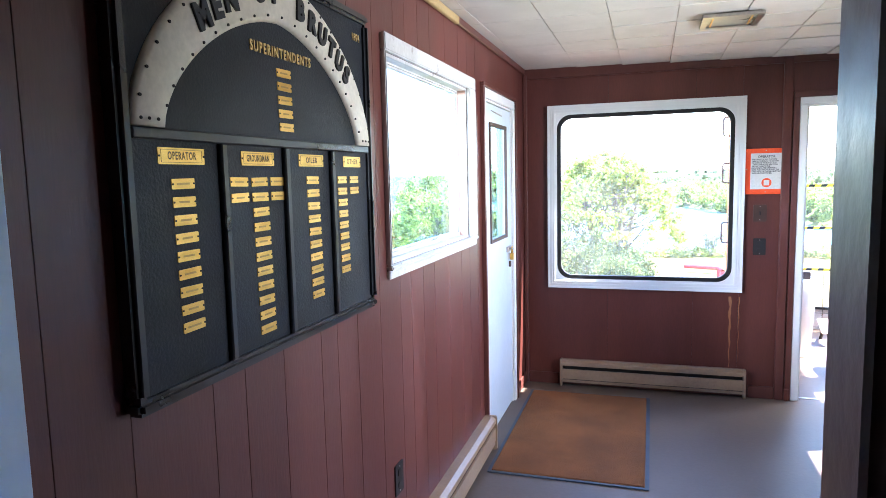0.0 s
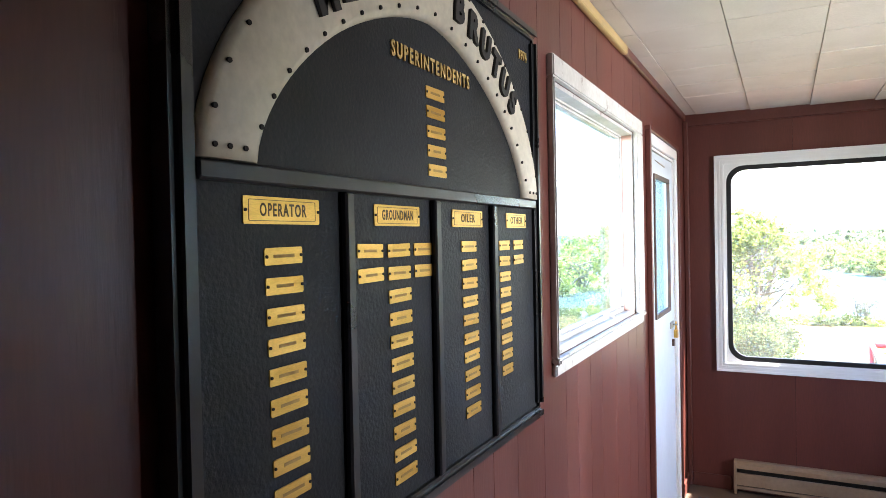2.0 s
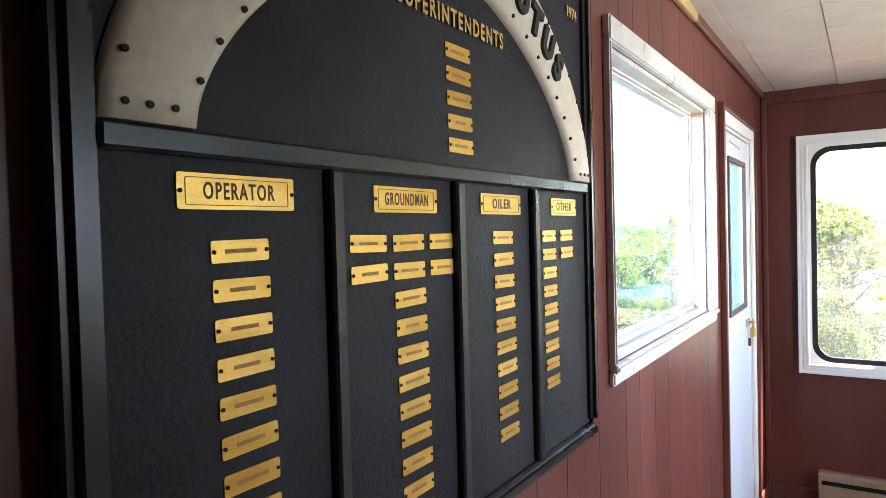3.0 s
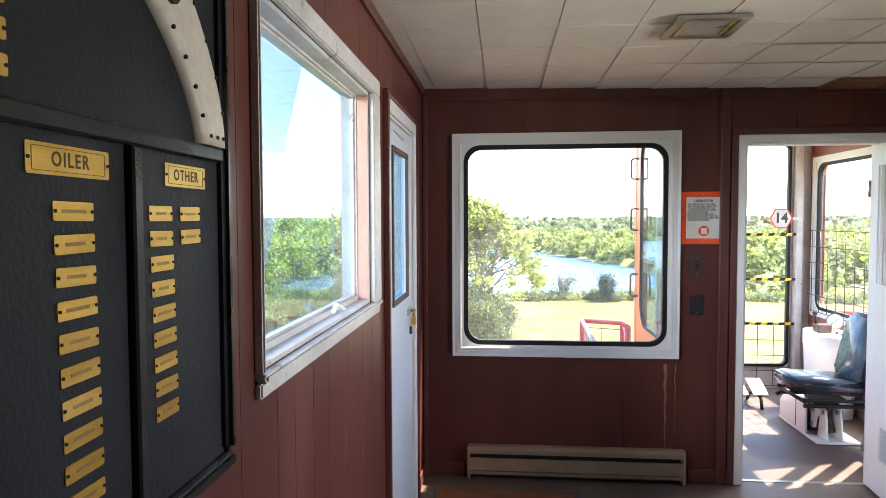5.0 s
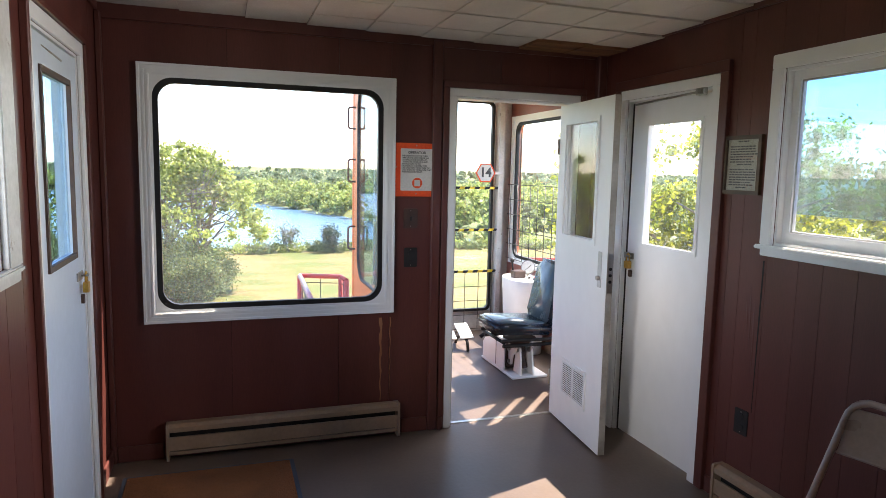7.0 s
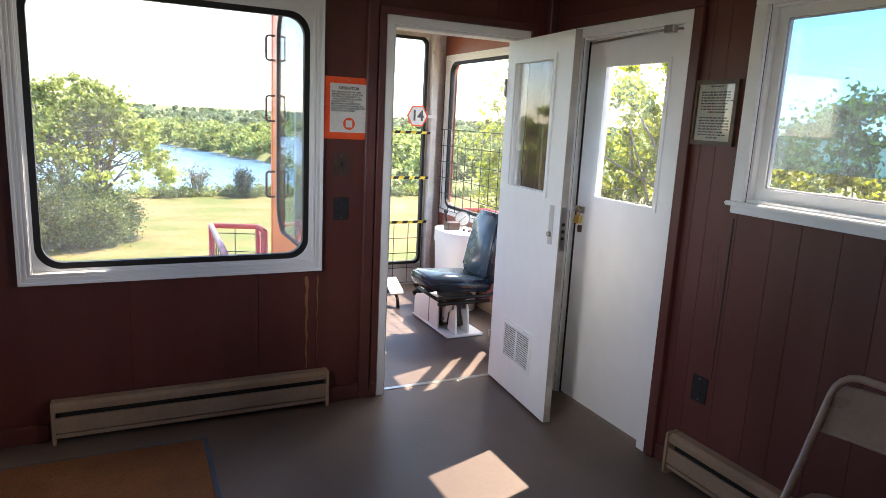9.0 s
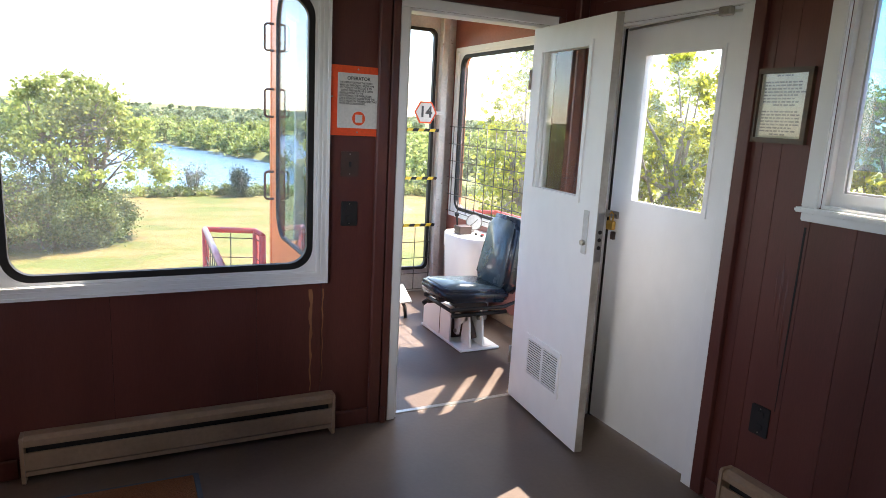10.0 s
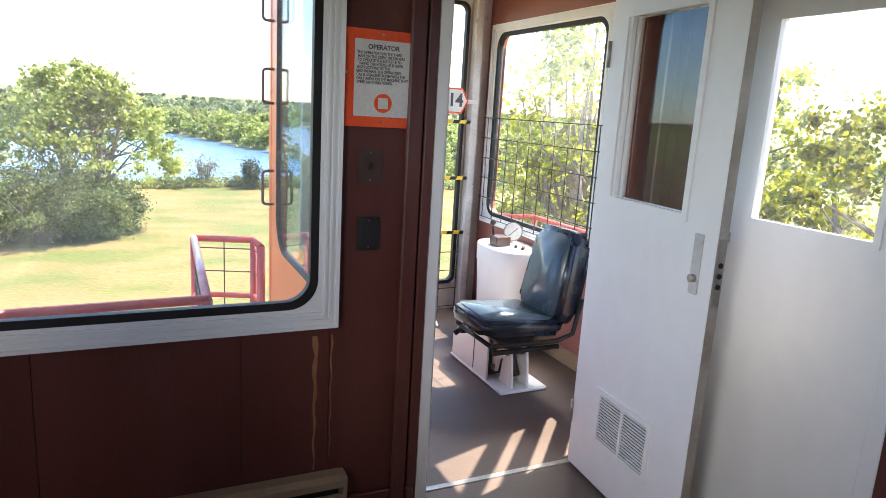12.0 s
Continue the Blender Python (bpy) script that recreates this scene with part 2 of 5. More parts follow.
M_LEAF = leaf_mat("cottonwood_leaves", (0.16, 0.23, 0.05), (0.40, 0.46, 0.13), 0.55)
M_BUSH = leaf_mat("grey_green_bush", (0.08, 0.12, 0.045), (0.26, 0.31, 0.12), 0.45)
M_CEDAR = leaf_mat("dark_cedar", (0.02, 0.05, 0.015), (0.05, 0.09, 0.03), 0.15)
M_WOODS = leaf_mat("far_woods", (0.11, 0.16, 0.04), (0.36, 0.43, 0.13), 0.5)
# distance haze painted into the leaf colour: paler and greyer than M_WOODS
M_HAZE = leaf_mat("hill_woods_haze_tint", (0.14, 0.19, 0.10), (0.23, 0.28, 0.16), 0.4)
M_OLDPAPER = stuff_mat("yellowed_page", (0.40, 0.38, 0.31), (0.47, 0.45, 0.38), 0.5, 5, 90, 0.05)
M_WATER, _n, _l, _p = nodes_of("lake_water")
# the reflected sky's blue is put into the base colour; gloss kept low
_p.inputs["Base Color"].default_value = (0.09, 0.19, 0.30, 1)
_p.inputs["Specular IOR Level"].default_value = 0.12
_p.inputs["Roughness"].default_value = 0.22
_w = _n.new("ShaderNodeTexNoise")
_w.inputs["Scale"].default_value, _w.inputs["Detail"].default_value = 0.9, 6
_b = _n.new("ShaderNodeBump")
_b.inputs["Strength"].default_value, _b.inputs["Distance"].default_value = 0.7, 0.35
_tc = _n.new("ShaderNodeTexCoord")
_l.new(_tc.outputs["Object"], _w.inputs["Vector"])
_l.new(_w.outputs["Fac"], _b.inputs["Height"])
_l.new(_b.outputs[0], _p.inputs["Normal"])


# ---- builders ----
def box(bm, x0, x1, y0, y1, z0, z1, bev=0.0, seg=1):
    m = Matrix.LocRotScale(((x0 + x1) / 2, (y0 + y1) / 2, (z0 + z1) / 2), None, (abs(x1 - x0), abs(y1 - y0), abs(z1 - z0)))
    v = bmesh.ops.create_cube(bm, size=1, matrix=m)["verts"]
    if bev:
        e = list({e for q in v for e in q.link_edges})
        bmesh.ops.bevel(bm, geom=e, offset=bev, segments=seg, affect="EDGES", profile=0.5)
    return bm


def boxes(*rows, bev=0.0, seg=1):
    bm = bmesh.new()
    for r in rows:
        box(bm, *r, bev=bev, seg=seg)
    return bm


def tube(bm, pts, r, n=8, closed=False):
    """A round tube along a path."""
    pts = [Vector(p) for p in pts]
    rings, up = [], None
    k = len(pts)
    for i, p in enumerate(pts):
        a = pts[(i - 1) % k] if closed or i else p
        b = pts[(i + 1) % k] if closed or i < k - 1 else p
        d = (b - a).normalized()
        if up is None:
            up = d.orthogonal().normalized()
        up = (up - d * up.dot(d)).normalized()
        side = d.cross(up)
        rr = r[i] if isinstance(r, (list, tuple)) else r
        rings.append([bm.verts.new(p + rr * (math.cos(t) * up + math.sin(t) * side)) for t in (2 * math.pi * j / n for j in range(n))])
    for i in range(k if closed else k - 1):
        a, b = rings[i], rings[(i + 1) % k]
        for j in range(n):
            f = bm.faces.new((a[j], a[(j + 1) % n], b[(j + 1) % n], b[j]))
            f.smooth = True
    if not closed:
        bm.faces.new(rings[0][::-1])
        bm.faces.new(rings[-1])
    return bm


def rod(p, q, r, n=10):
    return tube(bmesh.new(), [p, q], r, n)


def lathe(bm, centre, profile, n=28):
    """A turned form about a vertical axis: profile of (radius, height)."""
    c = Vector(centre)
    rings = [[bm.verts.new(c + Vector((r * math.cos(t), r * math.sin(t), z))) for t in (2 * math.pi * j / n for j in range(n))] for r, z in profile]
    for a, b in zip(rings, rings[1:]):
        for j in range(n):
            f = bm.faces.new((a[j], a[(j + 1) % n], b[(j + 1) % n], b[j]))
            f.smooth = True
    bm.faces.new(rings[0][::-1])
    bm.faces.new(rings[-1])
    return bm


def prism(bm, outline, place, depth):
    """A flat outline of (u, v) pushed out by depth; place(u, v, w) gives the point."""
    a = [bm.verts.new(place(u, v, 0)) for u, v in outline]
    b = [bm.verts.new(place(u, v, depth)) for u, v in outline]
    k = len(outline)
    bm.faces.new(a[::-1])
    bm.faces.new(b)
    for i in range(k):
        bm.faces.new((a[i], a[(i + 1) % k], b[(i + 1) % k], b[i]))
    return bm


def ring_prism(bm, outer, inner, place, depth):
    """A flat frame between two outlines of equal count, pushed out by depth."""
    k = len(outer)
    rings = [[bm.verts.new(place(u, v, w)) for u, v in o] for o, w in ((outer, 0), (outer, depth), (inner, depth), (inner, 0))]
    for a, b in zip(rings, rings[1:] + rings[:1]):
        for i in range(k):
            bm.faces.new((a[i], a[(i + 1) % k], b[(i + 1) % k], b[i]))
    return bm


def rounded(u0, u1, v0, v1, r, n=8):
    pts = []
    for cu, cv, a in ((u1 - r, v1 - r, 0), (u0 + r, v1 - r, 90), (u0 + r, v0 + r, 180), (u1 - r, v0 + r, 270)):
        pts += [(cu + r * math.cos(radians(a + 90 * i / n)), cv + r * math.sin(radians(a + 90 * i / n))) for i in range(n + 1)]
    return pts


def link(name, bm, material):
    bmesh.ops.recalc_face_normals(bm, faces=bm.faces)
    me = bpy.data.meshes.new(name)
    bm.to_mesh(me)
    bm.free()
    me.materials.append(material)
    return new(name, me)


def part(name, bm, material, parent, label=""):
    ob = link(name, bm, material)
    ob.parent = parent
    m = parent.matrix_basis.copy()
    up = parent
    while up.parent:
        m = up.parent.matrix_basis @ up.matrix_parent_inverse @ m
        up = up.parent
    ob.matrix_parent_inverse = m.inverted()
    return tagged(ob, label)


def thing(name, x, y, z, label, category, group="", kind=""):
    ob = new(name)
    ob.empty_display_size = 0.1
    ob.matrix_basis = Matrix.Translation((x, y, z))
    return tagged(ob, label, category, group, kind)


def structure(name, bm, material, label, category):
    return tagged(link(name, bm, material), label, category, kind="structure")


def cells(u0, u1, v0, v1, holes):
    """The rectangle less its holes, as rectangles."""
    cuts = sorted({u0, u1, *(c for h in holes for c in h[:2] if u0 < c < u1)})
    out = []
    for a, b in zip(cuts, cuts[1:]):
        v = v0
        for h in sorted((h for h in holes if h[0] < (a + b) / 2 < h[1]), key=lambda h: h[2]):
            if h[2] > v:
                out.append((a, b, v, min(h[2], v1)))
            v = max(v, h[3])
        if v < v1:
            out.append((a, b, v, v1))
    return out


def letters(text, size, depth, place, stretch=1.0, bold=0.0, gap=1.0):
    """Raised letters as one bmesh, centred; place(u, v, w) gives the point."""
    cu = bpy.data.curves.new("lettering", "FONT")
    cu.body, cu.size, cu.align_x, cu.align_y = text, size, "CENTER", "CENTER"
    cu.extrude, cu.offset, cu.resolution_u, cu.space_character = depth / 2, bold, 3, gap
    ob = bpy.data.objects.new("lettering", cu)
    scene.collection.objects.link(ob)
    me = bpy.data.meshes.new_from_object(ob.evaluated_get(bpy.context.evaluated_depsgraph_get()))
    bm = bmesh.new()
    bm.from_mesh(me)
    for v in bm.verts:
        v.co = place(v.co.x * stretch, v.co.y, v.co.z + depth / 2)
    bpy.data.objects.remove(ob)
    bpy.data.curves.remove(cu)
    bpy.data.meshes.remove(me)
    return bm


def leaf_mesh(name, centres, size, material, spread, seed, soft=0.75):
    """Many small diamond leaves round the given centres (rows of x, y, z, radius, count)."""
    rng = np.random.default_rng(seed)
    c = np.concatenate([np.repeat(np.array([row[:4]]), int(row[4]), axis=0) for row in centres])
    d = rng.normal(size=(len(c), 3))
    d /= np.linalg.norm(d, axis=1, keepdims=True)
    r = c[:, 3:4] * np.abs(rng.normal(0.0, soft, (len(c), 1)))
    p = c[:, :3] + d * r * np.array(spread)
    u = rng.normal(size=p.shape)
    u /= np.linalg.norm(u, axis=1, keepdims=True)
    v = np.cross(u, rng.normal(size=p.shape))
    v /= np.linalg.norm(v, axis=1, keepdims=True)
    s = size * rng.uniform(0.6, 1.3, (len(c), 1))
    verts = np.stack([p - u * s, p + v * s * 0.7, p + u * s, p - v * s * 0.7], axis=1).reshape(-1, 3)
    faces = np.arange(len(verts)).reshape(-1, 4)
    me = bpy.data.meshes.new(name)
    me.from_pydata(verts.tolist(), [], faces.tolist())
    me.materials.append(material)
    return me

# ---- the room: plan ----
XL, XR, YF, ZC, TH = -0.88, 2.0, 5.04, 2.375, 0.10
CX0, CX1, CY1 = 0.74, 2.42, 7.36          # the operator's cab beyond the doorway
YP = 0.40                                  # partition behind the camera's start
on_left = lambda u, v, w: Vector((XL + w, u, v))
on_far = lambda u, v, w: Vector((u, YF - w, v))
on_right = lambda u, v, w: Vector((XR - w, -u, v))

# ---- large structure ----
H_FRONT = (-0.630, 0.578, 0.817, 2.026)
H_DOORWAY = (1.015, 1.79, 0.0, 2.02)
H_LWIN = (2.312, 3.43, 1.278, 2.045)
H_LDOOR = (3.80, 4.57, 0.0, 2.04)
H_RDOOR = (4.02, 4.745, 0.0, 2.02)
H_RWIN = (2.12, 3.59, 1.284, 2.045)


def wall(name, along, u0, u1, at, out, holes, label, grooves, inside):
    """A wall core with its openings, and its upright panel boards as parts. along: 'x' or 'y'; at: the inner face; out: +1 or -1."""
    bm = bmesh.new()
    for a, b, c, d in cells(u0, u1, 0.0, ZC + 0.08, holes):
        lo, hi = sorted((at + 0.006 * out, at + TH * out))
        box(bm, *((a, b, lo, hi) if along == "x" else (lo, hi, a, b)), c, d)
    w = structure(name, bm, M_GROOVE, label, "wall")
    cuts = [inside[0], *[g for g in grooves if inside[0] < g < inside[1]], inside[1]]
    for a, b in zip(cuts, cuts[1:]):
        pm = bmesh.new()
        for p, q, c, d in cells(a + 0.0011, b - 0.0011, 0.0, ZC, holes):
            lo, hi = sorted((at, at + 0.006 * out))
            box(pm, *((p, q, lo, hi) if along == "x" else (lo, hi, p, q)), c, d)
        if pm.verts:
            part("panel", pm, M_WALL, w)
    return w


wall("wall_west", "y", -1.0, YF + TH, XL, -1, [H_LWIN, H_LDOOR], "reddish-brown grooved plywood wall with window and door",
     [0.20, 0.42, 0.62, 0.885, 1.054, 1.292, 1.412, 1.585, 1.789, 1.893, 2.039, 2.231, 2.43, 2.55, 2.70, 2.851, 3.071, 3.29, 3.45, 3.62, 4.7, 4.85], (-1.0, YF))
wall("wall_north", "x", XL, XR, YF, 1, [H_FRONT, H_DOORWAY], "reddish-brown grooved plywood wall with large window and doorway",
     [-0.263, 0.327, 0.625, 0.875, 1.3, 1.62, 1.86], (XL, XR))
wall("wall_east", "y", -1.0, YF + TH, XR, 1, [H_RWIN, H_RDOOR], "reddish-brown grooved plywood wall with window and door",
     [-0.6, -0.2, 0.2, 0.62, 0.9, 1.1, 1.33, 1.5, 1.7, 1.92, 2.13, 2.33, 2.52, 2.73, 2.86, 3.02, 3.173, 3.329, 3.45, 3.62, 3.777, 3.86, 4.86, 4.95], (-1.0, YF))
wall("wall_partition", "x", XL, XR, YP, -1, [(-0.80, 0.17, 0.0, 2.08)], "brown plywood partition with a cased opening", [0.5, 0.8, 1.1, 1.4, 1.7], (XL, XR))
structure("wall_south", boxes((XL - TH, XR + TH, -1.1, -1.0, 0, ZC + 0.08)), M_WALL, "plain brown wall closing the hallway", "wall")
structure("floor", boxes((XL - TH, XR + TH, -1.1, YF + 0.05, -0.08, 0.0)), M_FLOOR, "worn grey-painted floor", "floor")
structure("cab_floor", boxes((CX0 - 0.03, CX1 + 0.03, YF + 0.05, CY1 + 0.05, -0.08, -0.004)), M_FLOOR, "scuffed grey floor of the operator's cab", "floor")
structure("threshold", boxes((1.015, 1.79, YF + 0.035, YF + 0.065, -0.01, 0.004), bev=0.002), M_STEEL, "thin bare metal threshold strip", "threshold")

# ceiling of fibre tiles, with one tile fallen by the cab doorway
bm = bmesh.new()
rng = random.Random(4)
gx, gy = [XL, -0.80] + [-0.49 + 0.32 * i for i in range(8)] + [XR], [YF - 0.002] + [4.765 - 0.325 * i for i in range(18)]
for xa, xb in zip(gx, gx[1:]):
    for yb, ya in zip(gy, gy[1:]):
        if xa > 1.4 and yb > YF - 0.1:
            continue
        t = rng.uniform(-0.0015, 0.0015) - 0.008 - 0.0186 * ((xa + xb) / 2 + 0.75) * max(0.0, min(1.0, (yb - 3.4) / 1.6))
        box(bm, xa + 0.001, xb - 0.001, ya + 0.001, yb - 0.001, ZC + t, ZC + 0.012 + t, bev=0.001)
structure("ceiling", bm, M_TILE, "off-white fibre ceiling tiles, one fallen by the doorway", "ceiling")
bm = bmesh.new()
for i in range(24):
    box(bm, XL - TH, XR + TH, -1.1 + i * 0.262, -1.1 + i * 0.262 + 0.258, ZC + 0.035, ZC + 0.06)
structure("roof_deck", bm, M_DECK, "bare brown roof boards above the ceiling tiles", "roof")
structure("exposed_boards", boxes((1.40, 1.70, 4.775, 5.03, ZC - 0.060, ZC - 0.03), (1.703, 1.99, 4.775, 5.03, ZC - 0.064, ZC - 0.03)), M_DECK, "bare brown boards where a ceiling tile is missing", "ceiling")
structure("roof", boxes((XL - TH, XR + TH, -1.1, YF + TH, ZC + 0.085, ZC + 0.14), (CX0 - 0.03, CX1 + 0.06, YF + TH, CY1 + 0.06, ZC + 0.085, ZC + 0.14)), M_RUST, "flat steel cab roof", "roof")

# trims: top strips, corner posts, baseboards
structure("ceiling_trim_north", boxes((XL, XR, YF - 0.016, YF, ZC - 0.082, ZC - 0.002), bev=0.004), M_TRIM, "brown strip under the ceiling", "trim")
structure("ceiling_trim_east", boxes((XR - 0.018, XR, YP, YF - 0.02, ZC - 0.045, ZC - 0.002), bev=0.004), M_TRIM, "brown strip under the ceiling", "trim")
structure("ceiling_trim_west", boxes((XL, XL + 0.018, YP, 2.95, ZC - 0.045, ZC - 0.002), (XL, XL + 0.018, 3.25, YF - 0.02, ZC - 0.045, ZC - 0.002), bev=0.004), M_TRIM, "brown strip under the ceiling", "trim")
structure("cable_cover", boxes((XL, XL + 0.026, 1.0, 3.25, ZC - 0.05, ZC - 0.012), bev=0.008, seg=2), stuff_mat("yellowed_plastic", (0.42, 0.29, 0.12), (0.5, 0.36, 0.17), 0.4, 5, 60), "yellowed plastic strip under the ceiling", "trim")
structure("corner_trim_west", boxes((XL, XL + 0.03, YF - 0.03, YF, 0, ZC - 0.05), bev=0.006), M_TRIM, "brown corner strip", "trim")
structure("corner_trim_east", boxes((XR - 0.06, XR, YF - 0.05, YF, 0, ZC - 0.05), bev=0.006), M_TRIM, "brown corner strip", "trim")
structure("pilaster", boxes((0.868, 0.925, YF - 0.03, YF, 0, ZC - 0.05), bev=0.006), M_TRIM, "brown upright strip beside the doorway", "trim")
structure("baseboard_north", boxes((XL + 0.031, -0.62, YF - 0.016, YF, 0, 0.085), (0.70, 0.866, YF - 0.022, YF, 0, 0.085), (0.927, 0.955, YF - 0.04, YF, 0, 0.085), bev=0.004), M_TRIM, "brown baseboard", "baseboard")
structure("baseboard_east", boxes((XR - 0.014, XR, 3.80, 3.90, 0, 0.085), (XR - 0.014, XR, YP, 2.2, 0, 0.085), bev=0.004), M_TRIM, "brown baseboard", "baseboard")
structure("baseboard_west", boxes((XL, XL + 0.014, YP + 0.5, 2.28, 0, 0.085), (XL, XL + 0.014, 4.70, YF - 0.031, 0, 0.085), bev=0.004), M_TRIM, "brown baseboard", "baseboard")


def casing(name, place, u0, u1, top, wide, deep, label, mat=M_WHITE):
    """Door casing: two uprights and a head; place as for the wall."""
    ob = thing(name, *place((u0 + u1) / 2, 0, 0), label, "door frame", kind="structure")
    for a, b, c, d, nm in ((u0 - wide, u0, 0, top, "jamb"), (u1, u1 + wide, 0, top, "jamb"), (u0 - wide, u1 + wide, top, top + wide, "head")):
        bm = bmesh.new()
        prism(bm, [(a, c), (b, c), (b, d), (a, d)], place, deep)
        bmesh.ops.bevel(bm, geom=bm.edges[:], offset=0.003, segments=1, affect="EDGES")
        part(nm, bm, mat, ob)
    return ob


def reveal(ob, place, u0, u1, v0, v1, depth, mat, floor=False):
    """Lining boards inside an opening."""
    bm = bmesh.new()
    for a, b, c, d in ((u0, u0 + 0.012, v0, v1), (u1 - 0.012, u1, v0, v1), (u0 + 0.012, u1 - 0.012, v1 - 0.012, v1)) + (((u0 + 0.012, u1 - 0.012, v0, v0 + 0.012),) if floor else ()):
        prism(bm, [(a, c), (b, c), (b, d), (a, d)], lambda u, v, w: place(u, v, -w), depth)
    part("lining", bm, mat, ob)


c1 = casing("door_frame_cab", on_far, 1.015, 1.79, 2.02, 0.045, 0.02, "white-painted door frame of the cab doorway")
reveal(c1, on_far, 1.0155, 1.7895, 0.0, 2.0195, TH, M_WHITE)
casing("door_trim_cab", on_far, 0.968, 1.837, 2.067, 0.036, 0.028, "brown outer trim round the cab doorway", M_TRIM)
c2 = casing("door_frame_east", on_right, -4.745, -4.02, 2.02, 0.055, 0.02, "white-painted frame of the outer door")
reveal(c2, on_right, -4.7445, -4.0205, 0.0, 2.0195, TH, M_WHITE)
casing("door_trim_east", on_right, -4.803, -3.962, 2.077, 0.055, 0.026, "brown outer trim round the outer door", M_TRIM)
c3 = casing("door_frame_west", on_left, 3.80, 4.57, 2.04, 0.055, 0.016, "chipped white frame of the narrow outer door", M_WHITE)
reveal(c3, on_left, 3.8005, 4.5695, 0.0, 2.0395, TH, M_WHITE)
casing("door_trim_west", on_left, 3.743, 4.627, 2.097, 0.022, 0.026, "brown outer trim round the outer door", M_TRIM)
hall = thing("door_frame_hall", -0.3, YP, 0, "worn off-white frame of the hallway opening", "door frame", kind="structure")
part("jamb", boxes((0.101, 0.17, YP - 0.04, YP + 0.02, 0, 2.08), bev=0.006, seg=2), M_JAMB, hall, "chipped grey jamb, darker than the opposite one")
part("jamb", boxes((-0.80, -0.74, YP - TH, YP + 0.02, 0, 2.08), bev=0.006), M_OLDWHITE, hall)
part("head", boxes((-0.74, 0.101, YP - TH, YP + 0.02, 2.03, 2.08), bev=0.006), M_OLDWHITE, hall)
structure("side_casing", boxes((XL, XL + 0.02, 0.45, 0.834, 0, 2.1), bev=0.004), M_PALEBLUE, "broad pale blue casing board on the brown wall", "trim")


# ---- front window ----
def gasket_window(name, place, hole, trim, label, glass, rad=0.10, depth=TH):
    """A fixed window: white mitred trim, white plate with rounded opening, black rubber gasket, pane."""
    u0, u1, v0, v1 = hole
    ob = thing(name, *place((u0 + u1) / 2, v0, 0), label, "window", kind="structure")
    bm = ring_prism(bmesh.new(), rounded(u0 - trim, u1 + trim, v0 - trim, v1 + trim, 0.002, 8), rounded(u0 - 0.012, u1 + 0.012, v0 - 0.012, v1 + 0.012, 0.002, 8), lambda u, v, w: place(u, v, w), 0.022)
    part("window_frame", bm, M_WHITE, ob)
    bm = ring_prism(bmesh.new(), rounded(u0 - trim - 0.012, u1 + trim + 0.012, v0 - trim - 0.012, v1 + trim + 0.012, 0.002), rounded(u0 - trim, u1 + trim, v0 - trim, v1 + trim, 0.002), lambda u, v, w: place(u, v, w), 0.030)
    part("outer_bead", bm, M_WHITE, ob)
    for k in (0.30, 0.62):
        bm = ring_prism(bmesh.new(), rounded(u0 - trim * k - 0.009, u1 + trim * k + 0.009, v0 - trim * k - 0.009, v1 + trim * k + 0.009, 0.002), rounded(u0 - trim * k, u1 + trim * k, v0 - trim * k, v1 + trim * k, 0.002), lambda u, v, w: place(u, v, w + 0.018), 0.0095)
        part("flute", bm, M_WHITE, ob)
    bm = ring_prism(bmesh.new(), rounded(u0 - 0.012, u1 + 0.012, v0 - 0.012, v1 + 0.012, 0.002), rounded(u0, u1, v0, v1, rad), lambda u, v, w: place(u, v, w), 0.012)
    part("inner_plate", bm, M_WHITE, ob)
    bm = ring_prism(bmesh.new(), rounded(u0, u1, v0, v1, rad), rounded(u0 + 0.027, u1 - 0.027, v0 + 0.027, v1 - 0.027, rad - 0.015), lambda u, v, w: place(u, v, w - 0.02), 0.03)
    part("gasket", bm, M_BLACK, ob, "black rubber gasket")
    g = part("pane", prism(bmesh.new(), rounded(u0 + 0.01, u1 - 0.01, v0 + 0.01, v1 - 0.01, rad - 0.01), lambda u, v, w: place(u, v, w - 0.012), 0.005), glass, ob, "dusty glass pane")
    g.visible_shadow = False
    bm = ring_prism(bmesh.new(), rounded(u0 - 0.03, u1 + 0.03, v0 - 0.03, v1 + 0.03, 0.002), rounded(u0, u1, v0, v1, rad), lambda u, v, w: place(u, v, w - depth - 0.004), 0.02)
    part("outer_plate", bm, M_CABORANGE, ob, "orange steel outside")
    return ob


gasket_window("window_1", on_far, H_FRONT, 0.056, "large front window with rounded corners and black gasket", M_FRONTGLASS)


